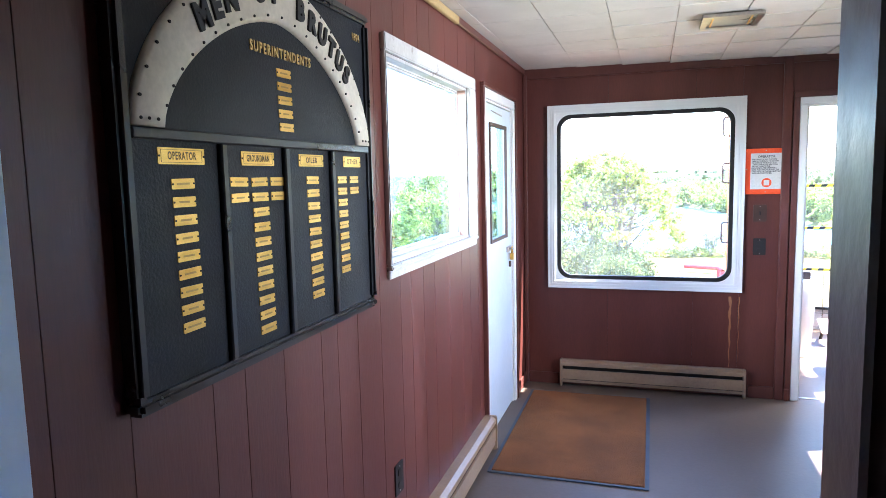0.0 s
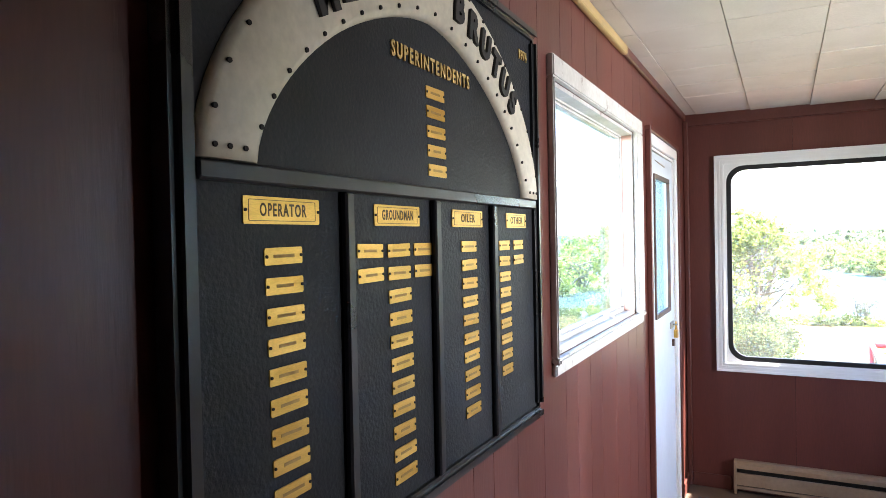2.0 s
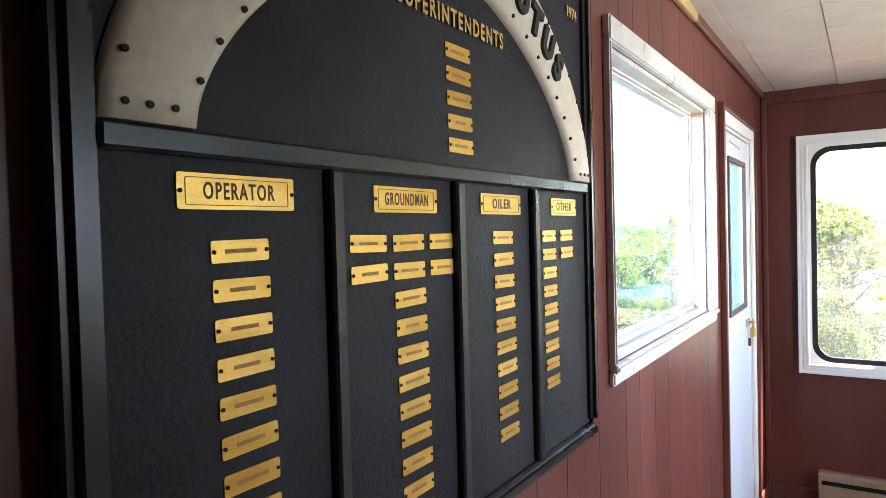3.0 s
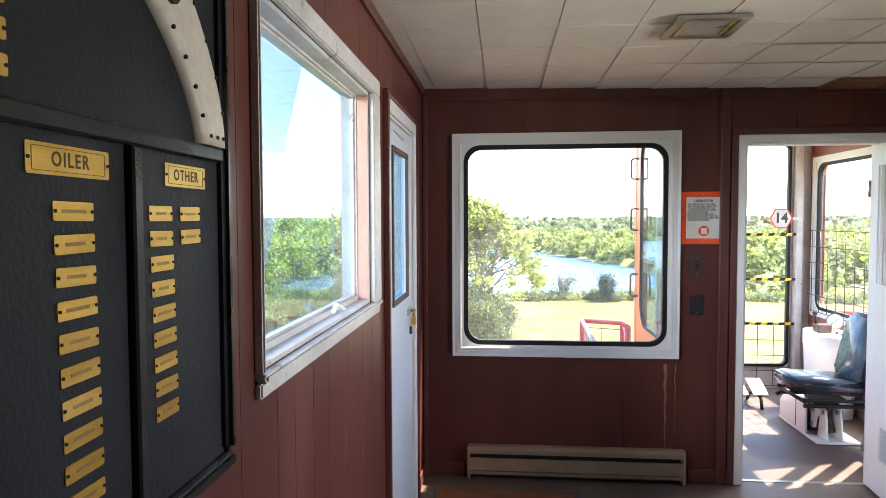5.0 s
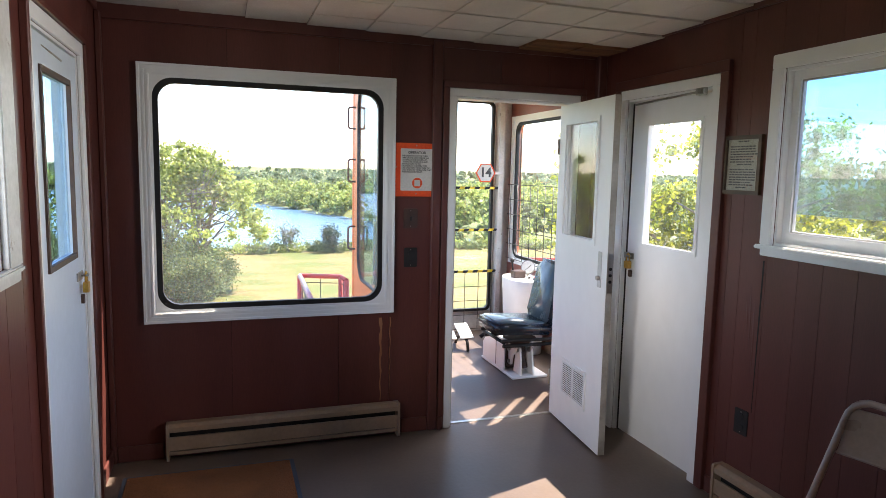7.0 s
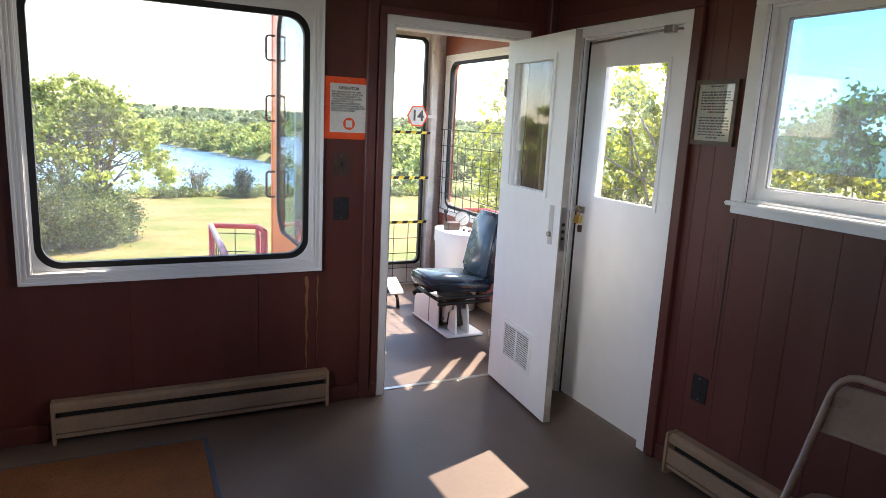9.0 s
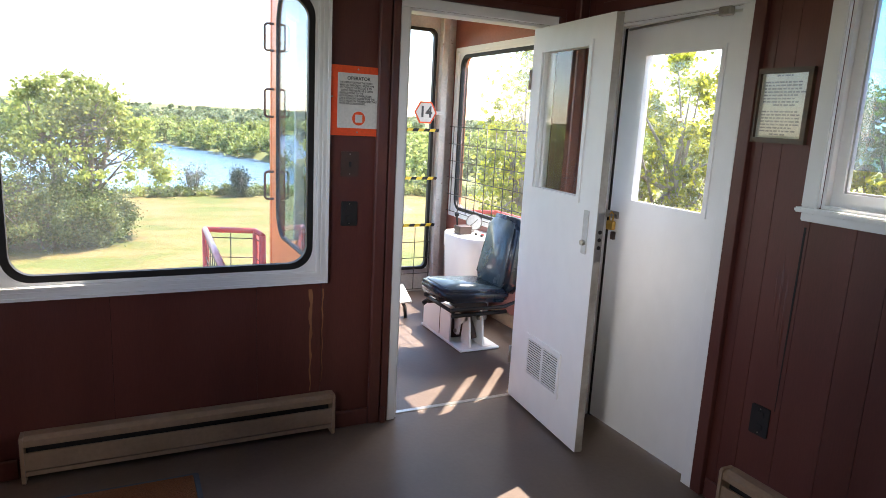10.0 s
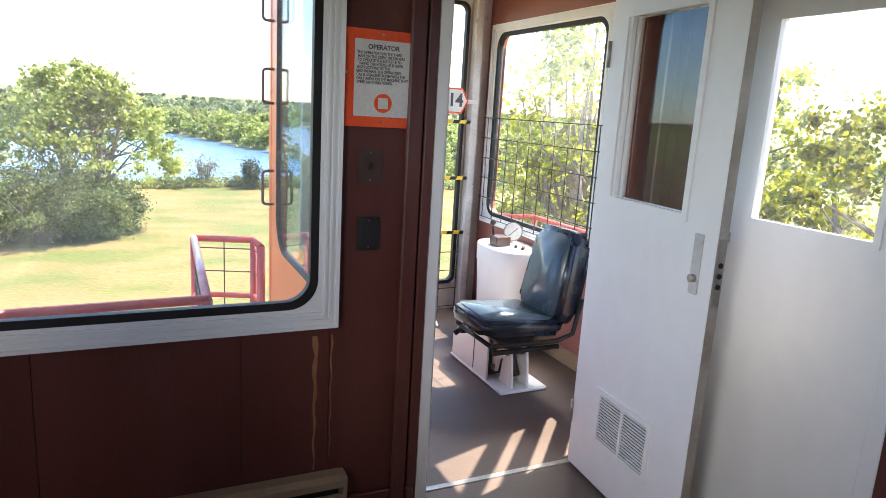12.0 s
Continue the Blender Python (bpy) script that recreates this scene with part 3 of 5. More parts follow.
# ---- sash windows of the side walls ----
# pink light bounced off the orange steel, painted into the jamb's colour
M_PINK = stuff_mat("pink_bounce_tint", (0.46, 0.27, 0.22), (0.56, 0.36, 0.30), 0.55, 4, 50, 0.3, stretch=(1, 1, 0.4))
def side_window(name, place, hole, label, tinted, stile, back, trim_mat, lining=None):
    u0, u1, v0, v1 = hole
    ob = thing(name, *place((u0 + u1) / 2, v0, 0), label, "window", kind="structure")
    reveal(ob, place, u0, u1, v0, v1, TH, trim_mat, True)
    if lining:
        part("jamb_board", prism(bmesh.new(), [(u1 - 0.0135, v0 + 0.013), (u1 - 0.0122, v0 + 0.013), (u1 - 0.0122, v1 - 0.013), (u1 - 0.0135, v1 - 0.013)], lambda u, v, w: place(u, v, -w - 0.002), 0.07), lining, ob, "jamb with pink bounce light painted in")
    k, k1, kb, horn = (0.062, 0.062, 0.062, 0.012) if tinted else (0.062, 0.118, 0.012, 0.0)
    for a, b, c, d, nm in ((u0 - kb, u0, v0, v1, "casing"), (u1, u1 + k1, v0, v1, "casing"), (u0 - kb, u1 + k1, v1, v1 + k, "casing"), (u0 - kb, u1 + k1, v0 - 0.05, v0 - 0.018, "apron")):
        bm = prism(bmesh.new(), [(a, c), (b, c), (b, d), (a, d)], place, 0.022 if nm == "casing" else 0.016)
        bmesh.ops.bevel(bm, geom=bm.edges[:], offset=0.004, segments=2, affect="EDGES")
        part(nm, bm, trim_mat, ob)
    bm = prism(bmesh.new(), [(u0 - kb - horn, v0 - 0.018), (u1 + k1 + horn, v0 - 0.018), (u1 + k1 + horn, v0), (u0 - kb - horn, v0)], place, 0.042 if tinted else 0.028)
    bmesh.ops.bevel(bm, geom=bm.edges[:], offset=0.005, segments=2, affect="EDGES")
    part("window_sill", bm, trim_mat, ob)
    s = 0.012
    bm = ring_prism(bmesh.new(), rounded(u0 + s, u1 - s, v0 + s, v1 - s, 0.002), rounded(u0 + stile, u1 - stile, v0 + stile + 0.01, v1 - stile, 0.004), lambda u, v, w: place(u, v, w - back), 0.032)
    part("sash", bm, trim_mat, ob)
    bm = ring_prism(bmesh.new(), rounded(u0 + stile, u1 - stile, v0 + stile + 0.01, v1 - stile, 0.004), rounded(u0 + stile + 0.007, u1 - stile - 0.007, v0 + stile + 0.017, v1 - stile - 0.007, 0.004), lambda u, v, w: place(u, v, w - back + 0.005), 0.018)
    part("glazing_bead", bm, M_OLDWHITE, ob)
    g = part("pane", prism(bmesh.new(), rounded(u0 + stile - 0.004, u1 - stile + 0.004, v0 + stile, v1 - stile + 0.004, 0.004), lambda u, v, w: place(u, v, w - back + 0.010), 0.004), M_GLASS if tinted else M_SIDEGLASS, ob)
    g.visible_shadow = False
    if tinted:
        g = part("pane", prism(bmesh.new(), [(u0 + 0.012, v0 + 0.14), (u1 - 0.012, v0 + 0.14), (u1 - 0.012, v1 - 0.012), (u0 + 0.012, v1 - 0.012)], lambda u, v, w: place(u, v, w - 0.092), 0.004), M_TINT, ob, "blue-tinted outer pane, lowered short of the sill")
        g.visible_shadow = False
    else:
        # hazy lavender see-through sheet added over the pane's slanted near part
        M_VEIL = glass_mat("hazy_lavender_veil", tint=(0.80, 0.78, 0.86), dust=0.16, dirt=(0.55, 0.52, 0.60), gloss=0.6)
        g = part("lavender_veil", prism(bmesh.new(), [(u0 + 0.02, 1.33), (2.50, 1.33), (2.66, 1.58), (2.75, 1.79), (2.90, 2.02), (u0 + 0.02, 2.02)], lambda u, v, w: place(u, v, w - 0.082), 0.0015), M_VEIL, ob, "hazy lavender sheet added over part of the pane")
        g.visible_shadow = False
    # crank on the sash bottom
    p = place((u0 * 0.4 + u1 * 0.6), v0 + 0.028, -0.02)
    q = place((u0 * 0.4 + u1 * 0.6) + 0.10, v0 + 0.022, -0.012)
    bm = tube(bmesh.new(), [p, p.lerp(q, 0.3) + Vector((0, 0, 0.02)), q], 0.007, 8)
    part("crank_handle", bm, M_WHITE, ob, "white window crank")
    return ob


side_window("window_2", on_left, H_LWIN, "white-framed side window over the lawn, dusty", False, 0.018, 0.075, M_OLDWHITE, M_PINK)
side_window("window_3", on_right, (-H_RWIN[1], -H_RWIN[0], H_RWIN[2], H_RWIN[3]), "white-framed side window with a tinted upper pane", True, 0.05, 0.06, M_WHITE)


# ---- doors ----
def glazed_slab(bm_place, u0, u1, v0, v1, hole, thick):
    bm = bmesh.new()
    for a, b, c, d in cells(u0, u1, v0, v1, [hole]):
        prism(bm, [(a, c), (b, c), (b, d), (a, d)], bm_place, thick)
    bmesh.ops.remove_doubles(bm, verts=bm.verts, dist=0.0002)
    return bm


def hasp(ob, place, u, v):
    bm = bmesh.new()
    prism(bm, [(u - 0.055, v - 0.018), (u + 0.05, v - 0.018), (u + 0.05, v + 0.018), (u - 0.055, v + 0.018)], place, 0.006)
    tube(bm, [place(u + 0.01, v, 0.004), place(u + 0.01, v, 0.03), place(u + 0.035, v, 0.03), place(u + 0.035, v, 0.004)], 0.005)
    h = part("hasp", bm, M_STEEL, ob, "galvanised hasp")
    bm = bmesh.new()
    prism(bm, rounded(u + 0.0, u + 0.045, v - 0.075, v - 0.03, 0.008, 3), lambda a, b, w: place(a, b, w + 0.012), 0.02)
    tube(bm, [place(u + 0.01, v - 0.03, 0.022), place(u + 0.01, v + 0.005, 0.022), place(u + 0.0225, v + 0.015, 0.022), place(u + 0.035, v + 0.005, 0.022), place(u + 0.035, v - 0.03, 0.022)], 0.004, 6)
    part("padlock", bm, M_BRASS, h, "hanging brass padlock")
    bm = prism(bmesh.new(), rounded(u + 0.015, u + 0.04, v - 0.125, v - 0.085, 0.006, 3), place, 0.012)
    part("keyhole_cover", bm, M_RUST, ob, "dark keyhole cover")


def glass_door(name, place, u0, u1, top, hole, set_back, label, lock_u, mat, bead, glass=M_GLASS):
    pl = lambda u, v, w: place(u, v, w - set_back)
    ob = thing(name, *pl((u0 + u1) / 2, 0, 0), label, "door", kind="structure")
    part("slab", glazed_slab(pl, u0, u1, 0.012, top, hole, 0.04), mat, ob)
    a, b, c, d = hole
    bm = ring_prism(bmesh.new(), rounded(a - 0.014, b + 0.014, c - 0.014, d + 0.014, 0.002), rounded(a + 0.008, b - 0.008, c + 0.008, d - 0.008, 0.002), lambda u, v, w: pl(u, v, w + 0.034), 0.014)
    part("glazing_bead", bm, bead, ob)
    g = part("pane", prism(bmesh.new(), [(a, c), (b, c), (b, d), (a, d)], lambda u, v, w: pl(u, v, w + 0.018), 0.005), glass, ob)
    g.visible_shadow = False
    hasp(ob, lambda u, v, w: pl(u, v, w + 0.04), lock_u, 1.10)
    return ob


d2 = glass_door("door_2", on_right, -4.708, -4.035, 2.0, (-4.565, -4.115, 1.18, 1.87), 0.06, "white-painted outer door with a square glass pane, padlocked", -4.69, M_WHITE, M_WHITE)
bm = tube(bmesh.new(), [(XR - 0.012, 4.66, 1.985), (XR - 0.014, 4.2, 2.0), (XR - 0.012, 4.12, 2.003)], 0.006, 8)
box(bm, XR - 0.03, XR + 0.0, 4.07, 4.13, 1.985, 2.02, bev=0.004)
# near-black strip added as the shade of the gap beside the door
part("door_stop", prism(bmesh.new(), [(-4.7320, 0.0), (-4.7085, 0.0), (-4.7085, 2.0), (-4.7320, 2.0)], lambda u, v, w: on_right(u, v, w - 0.08), 0.055), M_DARK, d2, "dark strip added for the shade in the gap beside the door")
part("door_stay", bm, M_STEEL, d2, "worn metal door stay along the head")
d3 = glass_door("door_3", on_left, 3.812, 4.558, 2.02, (3.96, 4.40, 1.20, 1.90), 0.045, "narrow pale blue outer door with a tall pane, padlocked", 4.46, M_PALEBLUE, M_RUST, M_SIDEGLASS)
bm = tube(bmesh.new(), [(XL - 0.01, 4.0, 1.985), (XL - 0.008, 4.3, 1.975)], 0.006, 8)
part("door_stay", bm, M_STEEL, d3, "worn metal door stay along the head")

# the open cab door, hinged at the doorway's east jamb
HINGE, SWING = Vector((1.732, YF + 0.04, 0.0)), radians(5.0)
along = Vector((-math.sin(SWING), -math.cos(SWING), 0))
face = Vector((-math.cos(SWING), math.sin(SWING), 0))
on_door = lambda u, v, w: HINGE + along * u + face * w + Vector((0, 0, v))
d1 = thing("door_1", *HINGE, "white-painted half-glazed cab door standing open", "door", kind="structure")
DW = 0.70
part("slab", glazed_slab(lambda u, v, w: on_door(u, v, w - 0.04), 0.0, DW, 0.015, 2.0, (0.125, 0.545, 1.205, 1.895), 0.04), M_WHITE, d1)
part("lock_edge", prism(bmesh.new(), [(DW, 0.015), (DW + 0.002, 0.015), (DW + 0.002, 2.0), (DW, 2.0)], lambda u, v, w: on_door(u, v, w - 0.038), 0.036), stuff_mat("bare_door_edge", (0.30, 0.27, 0.23), (0.45, 0.42, 0.38), 0.6, 6, 50, 0.3), d1, "worn bare door edge")
for w0 in (-0.046, -0.006):
    bm = ring_prism(bmesh.new(), rounded(0.082, 0.553, 1.182, 1.903, 0.002), rounded(0.108, 0.527, 1.208, 1.877, 0.002), lambda u, v, w: on_door(u, v, w + w0), 0.013)
    part("glazing_bead", bm, M_WHITE, d1)
g = part("pane", prism(bmesh.new(), [(0.125, 1.205), (0.545, 1.205), (0.545, 1.895), (0.125, 1.895)], lambda u, v, w: on_door(u, v, w - 0.022), 0.005), M_GLASS, d1)
g.visible_shadow = False
bm = prism(bmesh.new(), rounded(0.602, 0.642, 0.957, 1.157, 0.006, 3), lambda u, v, w: on_door(u, v, w), 0.004)
lp = part("lock_plate", bm, M_OLDWHITE, d1, "painted lock plate with keyhole")
bm = bmesh.new()
tube(bm, [on_door(0.622, 1.01, 0.004), on_door(0.622, 1.01, 0.02)], 0.013, 12)
part("cylinder", bm, M_STEEL, lp, "lock cylinder")
bm = prism(bmesh.new(), [(0, 0.935), (0.028, 0.935), (0.028, 1.155), (0, 1.155)], lambda u, v, w: on_door(DW + 0.002 + w, v, -0.034 + u), 0.003)
fp = part("lock_face", bm, M_STEEL, d1, "tarnished lock face on the door edge")
# near-black discs laid on the plate in place of shaded holes
bm = bmesh.new()
for z in (1.00, 1.035, 1.07):
    tube(bm, [on_door(DW + 0.003, z, -0.02), on_door(DW + 0.008, z, -0.02)], 0.009, 10)
part("bolt_hole", bm, M_DARK, fp)
# louvred vent near the foot of the open door
v0, v1, a, b = 0.200, 0.435, 0.172, 0.518
bm = ring_prism(bmesh.new(), rounded(a, b, v0, v1, 0.002), rounded(a + 0.022, b - 0.022, v0 + 0.022, v1 - 0.022, 0.002), lambda u, v, w: on_door(u, v, w), 0.008)
vent = part("vent", bm, M_WHITE, d1, "white louvred vent grille")
# shade between the slats, painted as a dark grey sheet behind them
part("vent_back", prism(bmesh.new(), [(a + 0.02, v0 + 0.02), (b - 0.02, v0 + 0.02), (b - 0.02, v1 - 0.02), (a + 0.02, v1 - 0.02)], lambda u, v, w: on_door(u, v, w), 0.0015), stuff_mat("vent_shadow", (0.10, 0.10, 0.10), (0.16, 0.16, 0.16), 0.8, 9, 60), vent)
part("vent_mullion", prism(bmesh.new(), [((a + b) / 2 - 0.006, v0 + 0.02), ((a + b) / 2 + 0.006, v0 + 0.02), ((a + b) / 2 + 0.006, v1 - 0.02), ((a + b) / 2 - 0.006, v1 - 0.02)], lambda u, v, w: on_door(u, v, w), 0.008), M_WHITE, vent)
for i in range(15):
    z = v0 + 0.027 + i * 0.0126
    bm = bmesh.new()
    prism(bm, [(a + 0.02, z), (b - 0.02, z), (b - 0.02, z + 0.0048), (a + 0.02, z + 0.0048)], lambda u, v, w: on_door(u, v, w), 0.0065)
    part("slat", bm, M_WHITE, vent)
for z in (0.25, 1.75):
    part("hinge", rod(on_door(-0.004, z - 0.05, 0.004), on_door(-0.004, z + 0.05, 0.004), 0.008), M_STEEL, d1)

# ---- baseboard heaters ----
def heater(place, u0, u1, label):
    """Electric baseboard heater: back, end caps, top hood, front cover over a dark slot."""
    ob = thing("baseboard_heater", *place((u0 + u1) / 2, 0, 0.03), label, "heater", "baseboard heaters")
    bar = lambda a, b, c, d, w0, w1: prism(bmesh.new(), [(a, c), (b, c), (b, d), (a, d)], lambda u, v, w: place(u, v, w0 + w), w1 - w0)
    part("back_plate", bar(u0 + 0.01, u1 - 0.01, 0.02, 0.18, 0.0, 0.006), M_DARK, ob)
    part("element", bar(u0 + 0.03, u1 - 0.03, 0.03, 0.155, 0.006, 0.04), M_DARK, ob, "dark finned heating element")
    bm = bmesh.new()
    prism(bm, [(0.0, 0.185), (0.0, 0.200), (0.045, 0.200), (0.068, 0.186), (0.068, 0.160), (0.062, 0.160), (0.062, 0.182), (0.04, 0.192)], lambda a, b, w: place(u0 + 0.012 + w, b, a), u1 - u0 - 0.024)
    part("hood", bm, M_HEATER, ob)
    part("front_cover", bar(u0 + 0.012, u1 - 0.012, 0.058, 0.132, 0.055, 0.066), M_HEATER, ob)
    part("toe_rail", bar(u0 + 0.012, u1 - 0.012, 0.032, 0.050, 0.050, 0.062), M_HEATER, ob)
    for a in (u0, u1 - 0.014):
        bm = prism(bmesh.new(), rounded(0.0, 0.074, 0.0, 0.204, 0.014, 4), lambda p, q, w: place(a + w, q, p), 0.014)
        part("end_cap", bm, M_HEATER, ob)
    return ob


heater(on_far, -0.605, 0.682, "tan enamelled baseboard heater under the front window")
heater(on_right, -3.785, -2.2, "tan enamelled baseboard heater beside the folding chair")
heater(on_left, 2.30, 3.725, "pale baseboard heater along the brown wall")

# ---- rust runs, switch plates, outlets ----
bm = bmesh.new()
for x, wd, z0, z1 in ((0.575, 0.011, 0.21, 0.715), (0.632, 0.004, 0.25, 0.715)):
    k = 14
    left, right = [], []
    for i in range(k + 1):
        z = z1 + (z0 - z1) * i / k
        o = 0.006 * math.sin(i * 1.7 + x * 30)
        half = wd * (1 - 0.75 * i / k) * (0.8 + 0.3 * math.sin(i * 2.3))
        left.append(bm.verts.new((x + o * 0.5 - half, YF - 0.0012, z)))
        right.append(bm.verts.new((x + o * 0.5 + half, YF - 0.0012, z)))
    for i in range(k):
        bm.faces.new((left[i], right[i], right[i + 1], left[i + 1]))
tagged(link("rust_stain", bm, M_STAIN), "orange-brown rust runs below the front window", "stain", kind="structure")


def wall_plate(name, place, u0, u1, v0, v1, label, category, sockets):
    ob = thing(name, *place((u0 + u1) / 2, v0, 0), label, category)
    bm = prism(bmesh.new(), rounded(u0, u1, v0, v1, 0.006, 3), place, 0.006)
    part("cover_plate", bm, M_BLACK if sockets else M_PLATE, ob)
    cu = (u0 + u1) / 2
    for v in sockets:
        bm = prism(bmesh.new(), rounded(cu - 0.016, cu + 0.016, v - 0.014, v + 0.014, 0.008, 3), lambda a, b, w: place(a, b, w + 0.005), 0.004)
        part("socket", bm, M_BLACK, ob)
    if not sockets:
        bm = prism(bmesh.new(), [(cu - 0.005, (v0 + v1) / 2 - 0.012), (cu + 0.005, (v0 + v1) / 2 - 0.012), (cu + 0.005, (v0 + v1) / 2 + 0.012), (cu - 0.005, (v0 + v1) / 2 + 0.012)], place, 0.014)
        part("toggle", bm, M_BLACK, ob)
    for v in (v0 + 0.012, v1 - 0.012):
        part("screw", tube(bmesh.new(), [place(cu, v, 0.005), place(cu, v, 0.0075)], 0.003, 8), M_STEEL, ob)
    return ob


wall_plate("light_switch", on_far, 0.706, 0.79, 1.243, 1.358, "brown light switch plate on the brown wall", "switch", ())
wall_plate("wall_outlet", on_far, 0.711, 0.79, 1.012, 1.128, "black outlet plate below the switch", "outlet", (1.045, 1.095))
wall_plate("wall_outlet", on_right, -3.735, -3.655, 0.378, 0.498, "black outlet plate on the brown panelling", "outlet", (0.412, 0.464))
wall_plate("wall_outlet", on_left, 2.31, 2.39, 0.39, 0.51, "black outlet plate low on the brown panelling", "outlet", (0.425, 0.475))

# ---- ceiling lamp, switched off ----
lamp = thing("ceiling_light", 0.408, 3.805, ZC, "recessed square ceiling light with a dull lens, switched off", "ceiling light")
M_LENS = stuff_mat("dusty_lens", (0.30, 0.28, 0.24), (0.40, 0.37, 0.31), 0.3, 9, 60, 0.2)
bm = ring_prism(bmesh.new(), rounded(0.268, 0.548, 3.66, 3.95, 0.003), rounded(0.298, 0.518, 3.69, 3.92, 0.003), lambda u, v, w: Vector((u, v, ZC - 0.036 + w)), 0.015)
part("frame", bm, M_STEEL, lamp, "tarnished metal frame")
part("lens", boxes((0.300, 0.516, 3.692, 3.918, ZC - 0.028, ZC - 0.018)), M_LENS, lamp)
for x in (0.318, 0.498):
    part("trim_bar", boxes((x - 0.004, x + 0.004, 3.70, 3.91, ZC - 0.034, ZC - 0.028)), M_BRASS, lamp)

# ---- door mat ----
mat_ob = thing("door_mat", -0.38, 4.09, 0, "worn brown coir door mat with a blue rubber edge", "mat")
bm = boxes((-0.775, 0.022, 3.43, 4.80, 0.003, 0.014), bev=0.004)
part("pad", bm, M_MAT, mat_ob)
bm = ring_prism(bmesh.new(), rounded(-0.795, 0.044, 3.41, 4.82, 0.01), rounded(-0.777, 0.024, 3.428, 4.802, 0.008), lambda u, v, w: Vector((u, v, 0.001 + w)), 0.007)
part("edging", bm, M_MATEDGE, mat_ob, "blue rubber edge")

# ---- the honour board ----
board = thing("honour_board", XL, 1.57, 1.18, "black leatherette honour board with brass name plates", "plaque")
BY0, BY1, BZ0, BZ1 = 1.035, 2.112, 1.172, 2.112
part("backing", prism(bmesh.new(), [(BY0 + 0.01, BZ0 + 0.01), (BY1 - 0.01, BZ0 + 0.01), (BY1 - 0.01, BZ1 - 0.01), (BY0 + 0.01, BZ1 - 0.01)], on_left, 0.028), M_BOARD, board)
for a, b, c, d in ((BY0, BY0 + 0.032, BZ0 + 0.03, BZ1 - 0.03), (BY1 - 0.026, BY1, BZ0 + 0.03, BZ1 - 0.03), (BY0, BY1, BZ0, BZ0 + 0.03), (BY0, BY1, BZ1 - 0.03, BZ1)):
    bm = prism(bmesh.new(), [(a, c), (b, c), (b, d), (a, d)], on_left, 0.044)
    bmesh.ops.bevel(bm, geom=bm.edges[:], offset=0.009, segments=3, affect="EDGES")
    part("frame_bar", bm, M_FRAME, board, "glossy black moulding")
on_board = lambda u, v, w: on_left(u, v, w + 0.028)
for a, b, c, d in ((1.067, 2.086, 1.677, 1.699), (1.319, 1.339, 1.202, 1.677), (1.576, 1.597, 1.202, 1.677), (1.827, 1.848, 1.202, 1.677)):
    bm = prism(bmesh.new(), [(a, c), (b, c), (b, d), (a, d)], on_board, 0.012)
    bmesh.ops.bevel(bm, geom=bm.edges[:], offset=0.003, segments=1, affect="EDGES")
    part("divider", bm, M_FRAME, board)
# padded arch with studs
AC, AZ = 1.583, 1.700
def bow(t, p, a, b):
    c, s = math.cos(t), math.sin(t)
    k = (abs(c) ** p + abs(s) ** p) ** (-1 / p)
    return AC - a * c * k, AZ + b * s * k


arch_in = lambda t: bow(t, 1.62, 0.428, 0.279)
arch_out = lambda t: bow(t, 1.75, 0.516, 0.400)
N = 44
bm = bmesh.new()
rows = []
for i in range(N + 1):
    t = math.pi * i / N
    (ua, va), (ub, vb) = arch_in(t), arch_out(t)
    prof = ((0.0, 0.0), (0.02, 0.009), (0.12, 0.014), (0.88, 0.014), (0.98, 0.009), (1.0, 0.0))
    rows.append([bm.verts.new(on_board(ua + (ub - ua) * f, va + (vb - va) * f, w)) for f, w in prof])
for a, b in zip(rows, rows[1:]):
    for j in range(len(a) - 1):
        bm.faces.new((a[j], a[j + 1], b[j + 1], b[j])).smooth = True
bm.faces.new(rows[0])
bm.faces.new(rows[-1][::-1])
arch = part("arch", bm, M_ARCH, board, "cream padded arch with dark studs")
studs = [(arch_in, i, 0.12) for i in range(1, 22)] + [(arch_out, i, 0.88) for i in range(1, 22)]
for fn, i, f in studs:
    t = math.pi * i / 22
    (ua, va), (ub, vb) = arch_in(t), arch_out(t)
    u, v = ua + (ub - ua) * f, va + (vb - va) * f
    part("stud", tube(bmesh.new(), [on_board(u, v, 0.012), on_board(u, v, 0.0165)], 0.0032, 6), M_DARK, arch)
for u in (AC - 0.497, AC - 0.476, AC - 0.453, AC + 0.453, AC + 0.476, AC + 0.497):
    part("stud", tube(bmesh.new(), [on_board(u, AZ + 0.014, 0.012), on_board(u, AZ + 0.014, 0.0165)], 0.0032, 6), M_DARK, arch)
words = "MEN OF BRUTUS"
for i, ch in enumerate(words):
    if ch == " ":
        continue
    t = radians(46 + 8.0 * i - (0 if i < 7 else 1))
    (ua, va), (ub, vb) = arch_in(t), arch_out(t)
    u, v = ua + (ub - ua) * 0.5, va + (vb - va) * 0.5
    lean = -(math.degrees(t) - 90) * 0.62
    ca, sa = math.cos(radians(lean)), math.sin(radians(lean))
    part("letter", letters(ch, 0.070 if i not in (4, 5) else 0.050, 0.008, lambda p, q, w: on_board(u + p * ca - q * sa, v + p * sa + q * ca, 0.012 + w), 0.9, 0.004), M_BLACK, arch, "black raised letter")
GOLD = stuff_mat("gold_lettering", (0.55, 0.36, 0.12), (0.68, 0.47, 0.18), 0.4, 20, 120, 0.1, metal=0.4)
